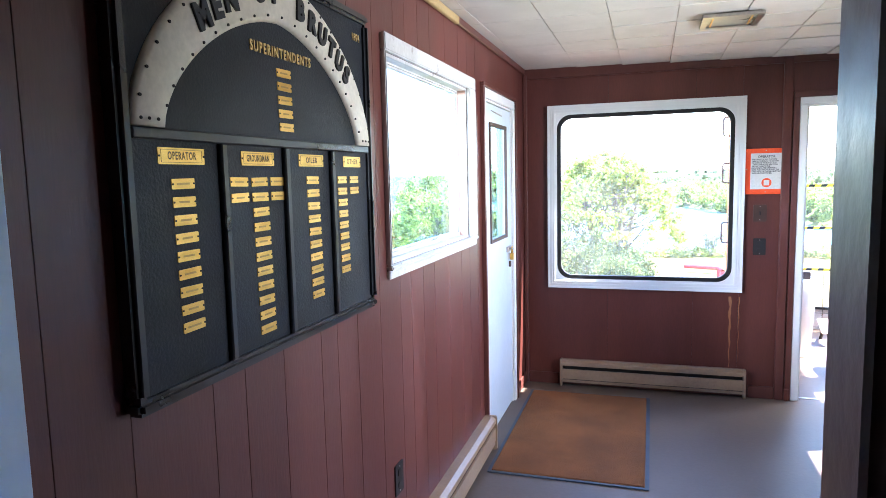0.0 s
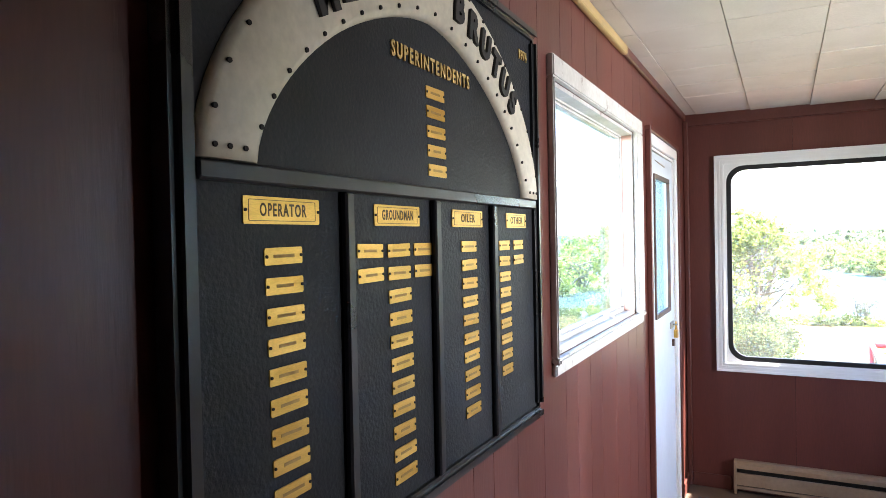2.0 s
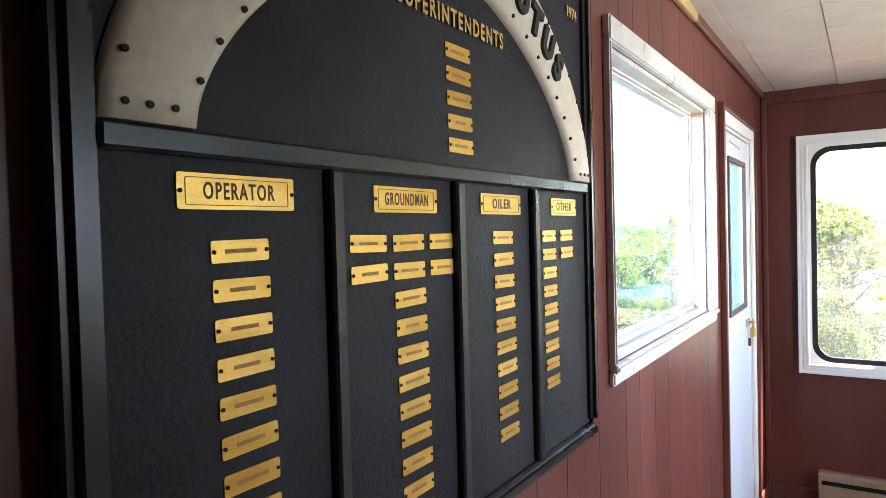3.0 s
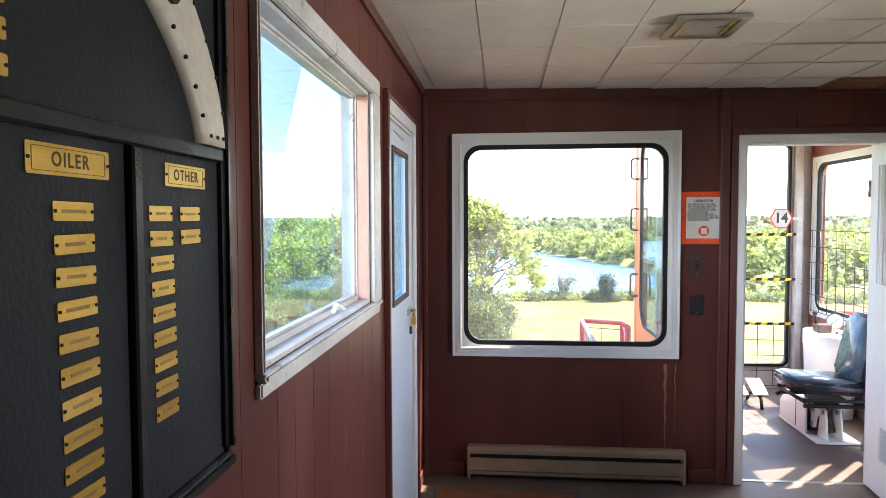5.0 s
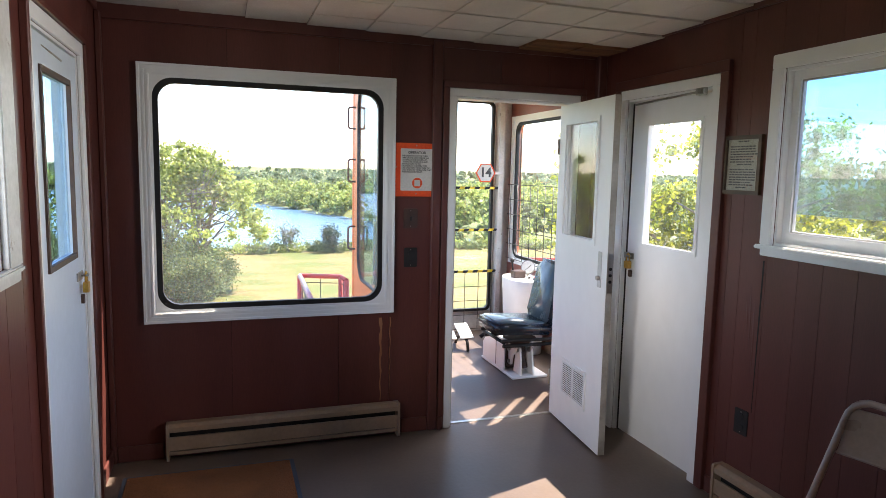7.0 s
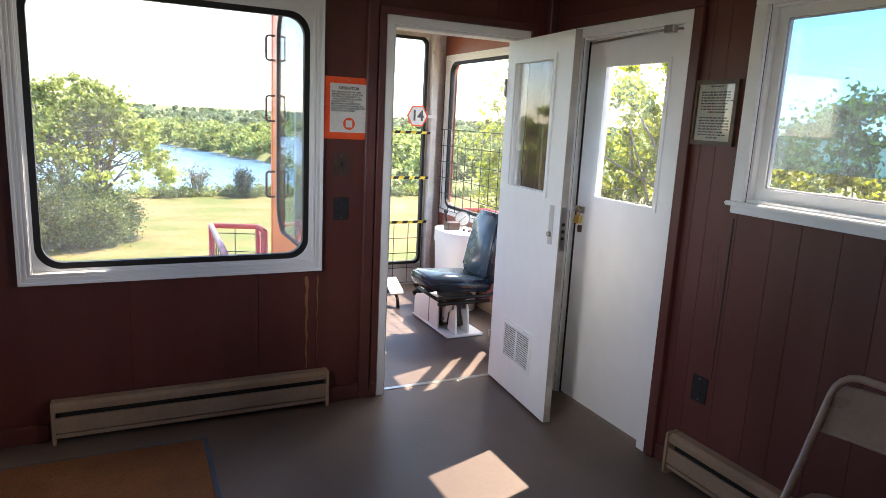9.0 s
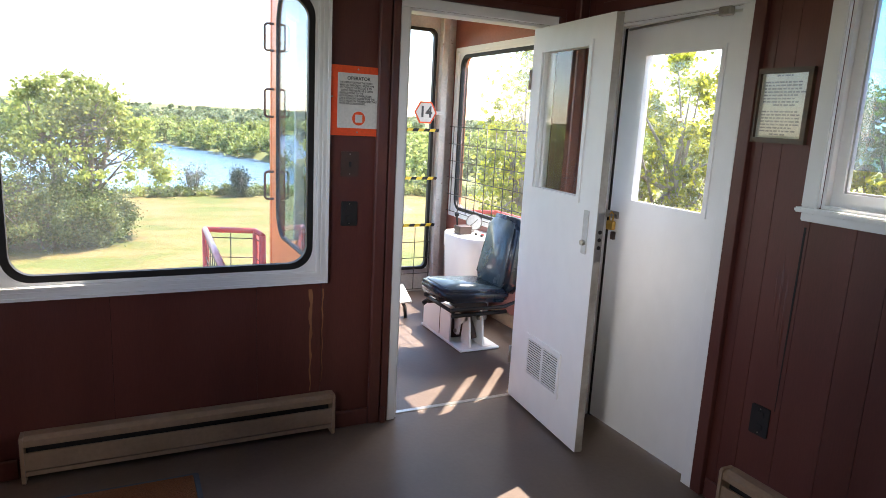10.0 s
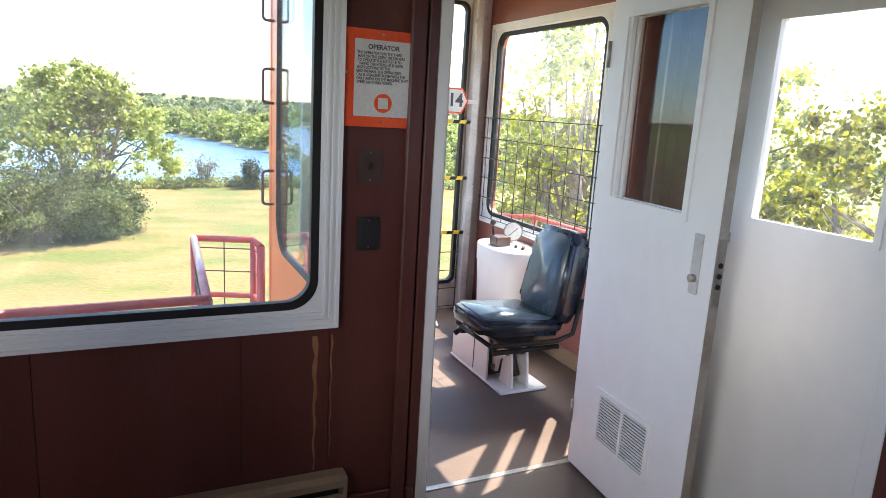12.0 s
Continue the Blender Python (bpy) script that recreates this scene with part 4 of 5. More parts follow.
part("title", letters("SUPERINTENDENTS", 0.034, 0.003, lambda p, q, w: on_board(1.599 + p * 0.86, 1.908 + q, w), 0.90, 0.0010, 1.28), GOLD, board, "gold lettering")
part("year", letters("1974", 0.030, 0.003, lambda p, q, w: on_board(2.037 + p, 2.032 + q, w), 0.9, 0.0008), GOLD, board, "gold year lettering")


def brass_plate(u, v, wide, high, word=""):
    """A small screwed brass plate; word: the heading that is engraved, else a worn name as plain bars."""
    tilt = random.uniform(-0.02, 0.02) if not word else 0
    pl = lambda a, b, w: on_board(u + a - b * tilt, v + b + a * tilt, w)
    bm = prism(bmesh.new(), rounded(-wide / 2, wide / 2, -high / 2, high / 2, 0.0022, 2), pl, 0.0016)
    ob = part("name_plate" if not word else "heading_plate", bm, M_BRASS, board)
    for s in (-1, 1):
        part("screw", tube(bmesh.new(), [pl(s * (wide / 2 - 0.003), 0, 0.001), pl(s * (wide / 2 - 0.003), 0, 0.003)], 0.0021, 6), M_DARK, ob)
    if word:
        bm = ring_prism(bmesh.new(), rounded(-wide / 2 + 0.008, wide / 2 - 0.008, -high / 2 + 0.0035, high / 2 - 0.0035, 0.002, 2), rounded(-wide / 2 + 0.0087, wide / 2 - 0.0087, -high / 2 + 0.0042, high / 2 - 0.0042, 0.0015, 2), lambda a, b, w: pl(a, b, 0.0014 + w), 0.0006)
        part("border_line", bm, M_INK, ob)
        part("engraving", letters(word, 0.0215, 0.0006, lambda a, b, w: pl(a, b, 0.0014 + w), min(0.92, 0.074 / (len(word) * 0.0142)), 0.0004, 1.22), M_INK, ob)
    else:
        k = wide * random.uniform(0.2, 0.3)
        bm = prism(bmesh.new(), [(-k, -0.002), (k, -0.002), (k, 0.002), (-k, 0.002)], lambda a, b, w: pl(a, b, 0.0014 + w), 0.0005)
        part("engraving", bm, M_FAINT, ob)


for y, word in ((1.2045, "OPERATOR"), (1.469, "GROUNDMAN"), (1.7245, "OILER"), (1.980, "OTHER")):
    brass_plate(y, 1.648, 0.135 if word != "OTHER" else 0.12, 0.032, word)
for y, top, count, step in ((1.203, 1.594, 9, 0.0359), (1.470, 1.594, 11, 0.0354), (1.390, 1.595, 2, 0.0356), (1.550, 1.594, 2, 0.0356),
                            (1.7275, 1.595, 10, 0.0351), (1.9075, 1.594, 9, 0.0337), (1.990, 1.594, 2, 0.0332), (1.602, 1.8625, 5, 0.0333)):
    for i in range(count):
        brass_plate(y + 0.0009 * i, top - step * i, 0.067 if y < 1.9 else 0.060, 0.0205)

# ---- orange notice by the doorway ----
sign = thing("notice_sign", 0.774, YF, 1.43, "orange-framed paper notice headed OPERATOR", "sign")
part("backing", prism(bmesh.new(), [(0.642, 1.430), (0.906, 1.430), (0.906, 1.738), (0.642, 1.738)], on_far, 0.016), M_ORANGE, sign)
bm = prism(bmesh.new(), rounded(0.680, 0.874, 1.464, 1.706, 0.003, 2), lambda u, v, w: on_far(u, v, 0.016 + w), 0.002)
sheet = part("sheet", bm, M_PAPER, sign, "white laminated sheet")
sheet_at = lambda u, v, w: on_far(u, v, 0.018 + w)
part("heading", letters("OPERATOR", 0.021, 0.0005, lambda a, b, w: sheet_at(0.777 + a, 1.683 + b, w), 1.0, 0.0006), M_PRINT, sheet)
lines = ("THE OPERATOR WAS THE THIRD", "MAN ON THE CREW. HIS JOB WAS", "TO OPERATE THE BUCKET & TO", "SWING THE HOUSE. HE IS GIVEN", "INSTRUCTIONS TO THE", "GROUNDMAN. THE OPERATOR'S",
         "CAB & ADJACENT ROOM WERE THE", "ONLY AREAS ON THE MACHINE THAT", "WERE AIR-CONDITIONED.")
for i, s in enumerate(lines):
    part("text_line", letters(s, 0.0125, 0.0005, lambda a, b, w: sheet_at(0.777 - 0.088 + len(s) * 0.0029 + a * 0.82, 1.664 - i * 0.0115 + b, w), 1.0, 0.00035), M_PRINT, sheet)
disc = part("emblem", prism(bmesh.new(), [(0.780 + 0.031 * math.cos(a), 1.508 + 0.031 * math.sin(a)) for a in (2 * math.pi * k / 28 for k in range(28))], sheet_at, 0.001), M_ORANGE, sheet, "orange disc")
part("emblem_square", prism(bmesh.new(), [(0.763, 1.490), (0.797, 1.490), (0.797, 1.525), (0.763, 1.525)], lambda u, v, w: sheet_at(u, v, 0.001 + w), 0.0006), M_PAPER, disc)
for u, v in ((0.655, 1.60), (0.893, 1.60), (0.774, 1.724), (0.774, 1.446)):
    part("screw", tube(bmesh.new(), [on_far(u, v, 0.015), on_far(u, v, 0.019)], 0.004, 8), M_STEEL, sign)

# ---- framed notice on the east wall ----
fn = thing("framed_notice", XR, 3.775, 1.487, "typed notice in a thin brown wooden frame", "picture")
bm = ring_prism(bmesh.new(), rounded(-3.915, -3.683, 1.500, 1.772, 0.002), rounded(-3.896, -3.702, 1.519, 1.753, 0.002), on_right, 0.018)
part("frame", bm, M_WOODFRAME, fn)
pg = part("page", prism(bmesh.new(), [(-3.903, 1.511), (-3.695, 1.511), (-3.695, 1.760), (-3.903, 1.760)], on_right, 0.006), M_OLDPAPER, fn, "yellowed typed page")
rr = random.Random(9)
for i in range(19):
    if i in (1, 10):
        continue
    w = 0.15 if i not in (0, 9, 18) else 0.07
    bm = bmesh.new()
    x, z = (-3.88 if w > 0.1 else -3.835), 1.742 - i * 0.0118
    end = x + w + rr.uniform(-0.02, 0.005)
    while x < end:
        k = rr.uniform(0.008, 0.024)
        prism(bm, [(x, z), (x + k, z), (x + k, z + 0.0058), (x, z + 0.0058)], lambda u, v, q: on_right(u, v, 0.006 + q), 0.0005)
        x += k + 0.004
    part("text_line", bm, M_PRINT, pg)
g = part("glazing", prism(bmesh.new(), [(-3.903, 1.511), (-3.695, 1.511), (-3.695, 1.760), (-3.903, 1.760)], lambda u, v, w: on_right(u, v, 0.010 + w), 0.002), M_GLASS, fn)
g.visible_shadow = False

# ---- folding chair ----
def folding_chair(m):
    """Steel folding chair, built facing -y at the origin, then posed."""
    ob = thing("folding_chair", 0, 0, 0, "tan enamelled steel folding chair beside the heater", "chair")
    w = 0.22
    side = [(-w, -0.30, 0.0), (-w, -0.06, 0.42), (-w, 0.13, 0.76)]
    top = [(-w, 0.13, 0.76)] + [(-w + 0.07 * (1 - math.cos(a)), 0.13 + 0.03 * math.sin(a), 0.76 + 0.07 * math.sin(a)) for a in (radians(k) for k in (20, 40, 60, 80, 90))]
    path = side + top[1:] + [(-x, y, z) for x, y, z in reversed(top[1:])] + [(-x, y, z) for x, y, z in reversed(side)]
    part("back_frame", tube(bmesh.new(), path, 0.0125, 10), M_TANFOLD, ob)
    for s in (-1, 1):
        part("leg", tube(bmesh.new(), [(s * 0.205, -0.05, 0.43), (s * 0.205, 0.12, 0.15), (s * 0.205, 0.21, 0.0)], 0.0115, 10), M_TANFOLD, ob)
    for y, z in ((0.15, 0.10), (-0.24, 0.10)):
        part("stretcher", rod((-0.2, y, z), (0.2, y, z), 0.008), M_TANFOLD, ob)
    bm = bmesh.new()
    n = 10
    rows_ = []
    for i in range(n + 1):
        u = -w + 0.012 + (2 * w - 0.024) * i / n
        bend = 0.028 * math.sin(math.pi * i / n)
        rows_.append([bm.verts.new((u, y + bend, z)) for y, z in ((0.075, 0.655), (0.085, 0.66), (0.140, 0.795), (0.150, 0.800), (0.156, 0.797), (0.092, 0.652), (0.08, 0.648))])
    for a, b in zip(rows_, rows_[1:]):
        for j in range(7):
            bm.faces.new((a[j], a[(j + 1) % 7], b[(j + 1) % 7], b[j])).smooth = True
    bm.faces.new(rows_[0])
    bm.faces.new(rows_[-1][::-1])
    part("backrest", bm, M_TANFOLD, ob)
    bm = prism(bmesh.new(), rounded(-0.20, 0.20, -0.27, 0.12, 0.05, 5), lambda u, v, q: Vector((u, v, 0.425 + q + 0.05 * (-v) * 0.3)), 0.022)
    bmesh.ops.bevel(bm, geom=bm.edges[:], offset=0.007, segments=2, affect="EDGES")
    part("seat", bm, M_TANFOLD, ob)
    ob.matrix_basis = m
    return ob


folding_chair(pose(1.62, 2.72, 0, 0, 0, -84))

# sprung seam in the panelling under the east window
bm = prism(bmesh.new(), [(-3.642, 0.50), (-3.640, 0.50), (-3.634, 0.9), (-3.631, 1.21), (-3.639, 1.21), (-3.641, 0.9)], on_right, 0.0015)
tagged(link("split_seam", bm, M_DARK), "dark sprung seam in the brown panelling", "crack", kind="structure")
for i, (y, h0, h1) in enumerate(((3.665, 0.55, 1.15), (3.69, 0.7, 1.2), (3.71, 0.8, 1.1))):
    bm = tube(bmesh.new(), [(XR + 0.010, y - 0.006, h0), (XR + 0.0085, y, (h0 + h1) / 2), (XR + 0.010, y + 0.01, h1)], [0.009, 0.0105, 0.009], 16)
    tagged(link("panel_ripple", bm, M_WALL), "warped ripple in the brown panelling", "ripple", kind="structure")

# ---- the operator's cab ----
bm = bmesh.new()
for a, b, c, d in cells(YF + TH, CY1, 0.0, ZC + 0.08, [(5.97, 7.22, 0.76, 2.065), (5.29, 5.67, 0.76, 2.12)]):
    box(bm, CX1, CX1 + 0.06, a, b, c, d)
structure("cab_wall_east", bm, stuff_mat("cab_red_brown_paint", (0.27, 0.095, 0.075), (0.34, 0.125, 0.10), 0.45, 3, 60, 0.2), "red-brown cab wall with a large window", "wall")
bm = bmesh.new()
for a, b, c, d in cells(1.05, CX1 + 0.06, -0.1, ZC + 0.08, [(1.12, 2.24, 0.2, 2.27)]):
    box(bm, a, b, CY1, CY1 + 0.06, c, d)
structure("cab_wall_north", bm, M_OLDWHITE, "white-painted steel cab front with a tall window", "wall")
bm = bmesh.new()
for a, b, c, d in cells(YF + TH, 6.60, -0.45, ZC + 0.08, [(5.36, 6.47, 0.70, 2.26)]):
    box(bm, CX0 - 0.03, CX0 + 0.03, a, b, c, d)
structure("cab_wall_west", bm, M_CABORANGE, "orange steel cab side with a rounded window", "wall")
on_cabwest = lambda u, v, w: Vector((CX0 - 0.03 - w, u, v))
ww = thing("window_4", CX0, 5.9, 0.7, "side window of the cab with rounded corners in orange steel", "window", kind="structure")
bm = ring_prism(bmesh.new(), rounded(5.36, 6.47, 0.70, 2.26, 0.002), rounded(5.38, 6.45, 0.72, 2.24, 0.2), on_cabwest, 0.004)
part("corner_plate", bm, M_CABORANGE, ww)
bm = ring_prism(bmesh.new(), rounded(5.38, 6.45, 0.72, 2.24, 0.2), rounded(5.392, 6.438, 0.732, 2.228, 0.19), lambda u, v, w: on_cabwest(u, v, w - 0.012), 0.018)
part("gasket", bm, M_BLACK, ww, "black rubber gasket")
g = part("pane", prism(bmesh.new(), rounded(5.385, 6.445, 0.725, 2.235, 0.195), lambda u, v, w: on_cabwest(u, v, w - 0.012), 0.005), M_SIDEGLASS, ww)
g.visible_shadow = False
# chamfered front corner
bm = bmesh.new()
n1, n2 = Vector((CX0, 6.60, 0)), Vector((1.05, CY1 + 0.03, 0))
dr = (n2 - n1).normalized()
nm = Vector((-dr.y, dr.x, 0)) * 0.03
for z0, z1 in ((-0.45, 0.5), (2.2, ZC + 0.08)):
    vs = [bm.verts.new(p + o + Vector((0, 0, z))) for z in (z0, z1) for p, o in ((n1, -nm), (n2, -nm), (n2, nm), (n1, nm))]
    for f in ((0, 1, 2, 3), (4, 5, 6, 7), (0, 1, 5, 4), (1, 2, 6, 5), (2, 3, 7, 6), (3, 0, 4, 7)):
        bm.faces.new([vs[i] for i in f])
structure("cab_wall_corner", bm, M_CABORANGE, "orange steel chamfered cab corner", "wall")
structure("cab_corner_post", boxes((CX0 - 0.035, CX0 + 0.035, 6.60, 6.66, -0.45, ZC + 0.08), bev=0.01), M_CABORANGE, "orange steel corner post", "post")
for z0, z1 in ((1.902, 2.067), (1.485, 1.66), (0.945, 1.126)):
    ring = [(CX0 - 0.01 + u, 6.545, v) for u, v in rounded(-0.078, 0.078, z0, z1, 0.02, 4)]
    tagged(link("grab_rail", tube(bmesh.new(), ring, 0.008, 8, closed=True), M_RUST), "dark steel climbing loop on the cab corner", "grab rail", "climbing loops")
# front pane, posts
w5 = thing("window_5", 1.7, CY1, 0.2, "tall front window of the cab with black gasket", "window", kind="structure")
on_cabfront = lambda u, v, w: Vector((u, CY1 - w, v))
bm = ring_prism(bmesh.new(), rounded(1.12, 2.24, 0.2, 2.27, 0.06), rounded(1.145, 2.215, 0.225, 2.245, 0.05), lambda u, v, w: on_cabfront(u, v, w - 0.02), 0.04)
part("gasket", bm, M_BLACK, w5, "black rubber gasket")
g = part("pane", prism(bmesh.new(), rounded(1.13, 2.23, 0.21, 2.26, 0.05), lambda u, v, w: on_cabfront(u, v, w - 0.01), 0.005), M_GLASS, w5)
g.visible_shadow = False
structure("cab_post", boxes((2.265, 2.325, 7.28, 7.358, 0, ZC), bev=0.006), M_OLDWHITE, "chipped white upright in the cab corner", "post")
structure("cab_ceiling", boxes((CX0, CX1, YF + TH, CY1, ZC, ZC + 0.03)), M_WHITE, "white cab ceiling", "ceiling")
structure("cab_baseboard", boxes((CX1 - 0.015, CX1, YF + TH, 6.45, 0, 0.10), bev=0.004), M_HEATER, "tan baseboard in the cab", "baseboard")
on_cabeast = lambda u, v, w: Vector((CX1 - w, -u, v))
for nm_, hole, rad in (("window_6", (-7.22, -5.97, 0.76, 2.065), 0.10), ("window_7", (-5.67, -5.29, 0.76, 2.12), 0.03)):
    gw = gasket_window(nm_, on_cabeast, hole, 0.045, "white-framed cab side window with black gasket", M_GLASS, rad, 0.06)
# unseen bars added to cut the sun into slanted stripes on the floor
for zc in (0.98, 1.395, 1.80):
    bm = prism(bmesh.new(), [(5.27, zc + 0.546 - 0.11), (5.69, zc - 0.336 - 0.11), (5.69, zc - 0.336 + 0.11), (5.27, zc + 0.546 + 0.11)], lambda u, v, w: Vector((CX1 + 0.075 + w, u, v)), 0.02)
    structure("sun_stripe_bar", bm, M_CABORANGE, "unseen slanting orange bar added to stripe the sun through the narrow cab window", "plate")

# striped guard bars and wire mesh
for z in (1.43, 1.02, 0.61):
    gbar = thing("guard_bar", 1.7, 7.29, z, "yellow and black striped guard bar across the cab window", "guard bar", "striped guard bars")
    x, k = 1.08, 0
    while x < 2.26:
        e = min(x + 0.052, 2.26)
        part("stripe", prism(bmesh.new(), [(x, z - 0.012), (e, z - 0.012), (e + 0.014, z + 0.012), (x + 0.014, z + 0.012)], lambda u, v, w: Vector((u, 7.30 - w, v)), 0.016), M_YELLOW if k % 2 else M_BLACK, gbar)
        x, k = e, k + 1


def wire_mesh(name, place, u0, u1, v0, v1, step, label, r=0.0034):
    ob = thing(name, *place((u0 + u1) / 2, v0, 0), label, "wire mesh")
    u = u0
    while u <= u1 + 0.001:
        part("wire", tube(bmesh.new(), [place(u, v0, 0), place(u, v1, 0)], r, 5), M_WIRE, ob)
        u += step
    v = v0
    while v <= v1 + 0.001:
        part("wire", tube(bmesh.new(), [place(u0, v, 0.004), place(u1, v, 0.004)], r, 5), M_WIRE, ob)
        v += step
    return ob


wire_mesh("mesh_guard", lambda u, v, w: Vector((u, 7.31 - w, v)), 1.1, 2.24, 0.03, 0.60, 0.142, "wire mesh guard low in the cab front window")
wire_mesh("mesh_guard", lambda u, v, w: Vector((2.37 - w, u, v)), 5.62, 7.27, 0.75, 1.47, 0.144, "wire mesh guard over the lower cab side window")

# number sign
hexa = [(0.104 * math.cos(radians(a)), 0.104 * math.sin(radians(a))) for a in range(0, 360, 60)]
ns = thing("number_sign", 2.115, 7.26, 1.575, "white hexagonal sign with orange border reading 14", "sign")
at_ns = lambda u, v, w: Vector((2.115 + u, 7.25 - w, 1.577 + v))
part("border_plate", prism(bmesh.new(), hexa, at_ns, 0.004), M_ORANGE, ns)
part("face", prism(bmesh.new(), [(0.86 * u, 0.86 * v) for u, v in hexa], lambda u, v, w: at_ns(u, v, w + 0.004), 0.002), M_PAPER, ns)
part("numeral", letters("14", 0.125, 0.001, lambda u, v, w: at_ns(u, v, w + 0.006), 0.95, 0.004), M_PRINT, ns)
part("bracket", boxes((2.19, 2.30, 7.26, 7.285, 1.56, 1.59), bev=0.004), M_OLDWHITE, ns)


# consoles
def console(name, pts, top, label):
    ob = thing(name, *pts[0], 0, label, "console")
    c = sum((Vector((*p, 0)) for p in pts), Vector()) / len(pts)
    bm = bmesh.new()
    rings = []
    for z, k in ((0.0, 0.84), (top - 0.12, 0.97), (top - 0.11, 1.0), (top - 0.01, 1.0), (top, 0.985)):
        rings.append([bm.verts.new((c.x + (x - c.x) * k, c.y + (y - c.y) * k, z)) for x, y in pts])
    n = len(pts)
    for a, b in zip(rings, rings[1:]):
        for i in range(n):
            bm.faces.new((a[i], a[(i + 1) % n], b[(i + 1) % n], b[i])).smooth = True
    bm.faces.new(rings[0][::-1])
    bm.faces.new(rings[-1])
    part("body", bm, M_WHITE, ob)
    return ob


def d_shape(cx, cy, rx, ry, n=28, p=2.6):
    out = []
    for i in range(n):
        a = 2 * math.pi * i / n
        c, s = math.cos(a), math.sin(a)
        k = (abs(c) ** p + abs(s) ** p) ** (-1 / p)
        out.append((cx + rx * c * k, cy + ry * s * k))
    return out


def controls(ob, x, y, z):
    box_ = part("control_box", boxes((x - 0.065, x + 0.045, y - 0.05, y + 0.05, z, z + 0.065), bev=0.008, seg=2), M_PLATE, ob, "dark control box")
    part("lever", tube(bmesh.new(), [(x - 0.05, y + 0.02, z + 0.06), (x - 0.06, y + 0.02, z + 0.14)], 0.008, 8), M_BLACK, box_)
    part("knob", lathe(bmesh.new(), (x - 0.06, y + 0.02, z + 0.13), [(0.008, 0), (0.018, 0.012), (0.018, 0.03), (0.008, 0.042)], 12), M_BLACK, box_)


k1 = console("control_console", d_shape(2.245, 6.58, 0.168, 0.25), 0.655, "white rounded control console with gauge and lever")
controls(k1, 2.20, 6.60, 0.655)
gd = Vector((-0.52, -0.82, 0.22)).normalized()
gc = Vector((2.31, 6.64, 0.735))
gu = gd.cross(Vector((0, 0, 1))).normalized()
gv = gu.cross(gd)
at_g = lambda u, v, w: gc - gu * u + gv * v * -1 * -1 + gd * w
circ = lambda r, n=24: [(r * math.cos(2 * math.pi * i / n), r * math.sin(2 * math.pi * i / n)) for i in range(n)]
dial = part("gauge", prism(bmesh.new(), circ(0.064), at_g, 0.03), M_STEEL, k1, "round pressure gauge")
part("dial_face", prism(bmesh.new(), circ(0.057), lambda u, v, w: at_g(u, v, w + 0.03), 0.002), M_DIAL, dial)
part("needle", prism(bmesh.new(), [(-0.03, -0.032), (-0.026, -0.034), (0.03, 0.022), (0.028, 0.025)], lambda u, v, w: at_g(u, v, w + 0.032), 0.002), M_BLACK, dial)
part("stem", rod((2.31, 6.65, 0.645), (2.31, 6.65, 0.70), 0.012), M_STEEL, k1)
for i, (dx, dy) in enumerate(((0.03, -0.12), (0.06, -0.08), (0.02, -0.05))):
    part("button", lathe(bmesh.new(), (2.24 + dx, 6.56 + dy, 0.654), [(0.012, 0), (0.012, 0.012), (0.009, 0.018)], 10), M_BLACK if i != 1 else M_RED, k1)
k2 = console("control_console", d_shape(1.21, 6.40, 0.19, 0.24), 0.655, "white rounded control console with a dark control box")
controls(k2, 1.30, 6.36, 0.655)

# operator's seat
seat = thing("operator_seat", 1.87, 5.8, 0, "blue-black vinyl operator's seat on a white steel pedestal", "seat")
part("base_plate", boxes((1.79, 2.09, 5.785, 6.43, 0.0, 0.018), bev=0.004), M_WHITE, seat)
for x in (1.795, 2.035):
    bm = prism(bmesh.new(), [(5.97, 0.018), (6.41, 0.018), (6.41, 0.15), (6.29, 0.27), (5.97, 0.27)], lambda u, v, w: Vector((x + w, u, v)), 0.012)
    part("pedestal_side", bm, M_WHITE, seat)
part("pedestal_top", boxes((1.808, 2.034, 5.99, 6.29, 0.258, 0.27), bev=0.003), M_WHITE, seat)
part("pedestal_seam", boxes((1.7925, 1.796, 6.125, 6.131, 0.03, 0.26)), M_RUST, seat, "dark seam in the white side plate")
# dark block added inside so that the open pedestal looks deep in shade
part("cavity_block", boxes((1.83, 2.01, 6.02, 6.38, 0.018, 0.20), bev=0.02, seg=2), M_RUST, seat, "dark block added for the shaded pedestal cavity")
for x in (1.87, 1.97):
    bm = prism(bmesh.new(), [(5.81, 0.018), (5.95, 0.018), (5.925, 0.14), (5.915, 0.21), (5.895, 0.235), (5.865, 0.24), (5.84, 0.215), (5.83, 0.15)], lambda u, v, w: Vector((x + w, u, v)), 0.014)
    bmesh.ops.bevel(bm, geom=bm.edges[:], offset=0.003, segments=1, affect="EDGES")
    part("bracket", bm, M_WHITE, seat)
    part("pivot", rod((x - 0.012, 5.875, 0.205), (x + 0.026, 5.875, 0.205), 0.018, 14), M_STEEL, seat)
bm = prism(bmesh.new(), [(5.86, 0.225), (5.875, 0.185), (5.93, 0.15), (5.95, 0.07), (5.985, 0.07), (5.995, 0.16), (6.04, 0.21), (6.04, 0.26), (5.96, 0.255), (5.90, 0.235)], lambda u, v, w: Vector((1.842 + w, u, v)), 0.02)
part("link_plate", bm, M_WHITE, seat, "scuffed white link plate")
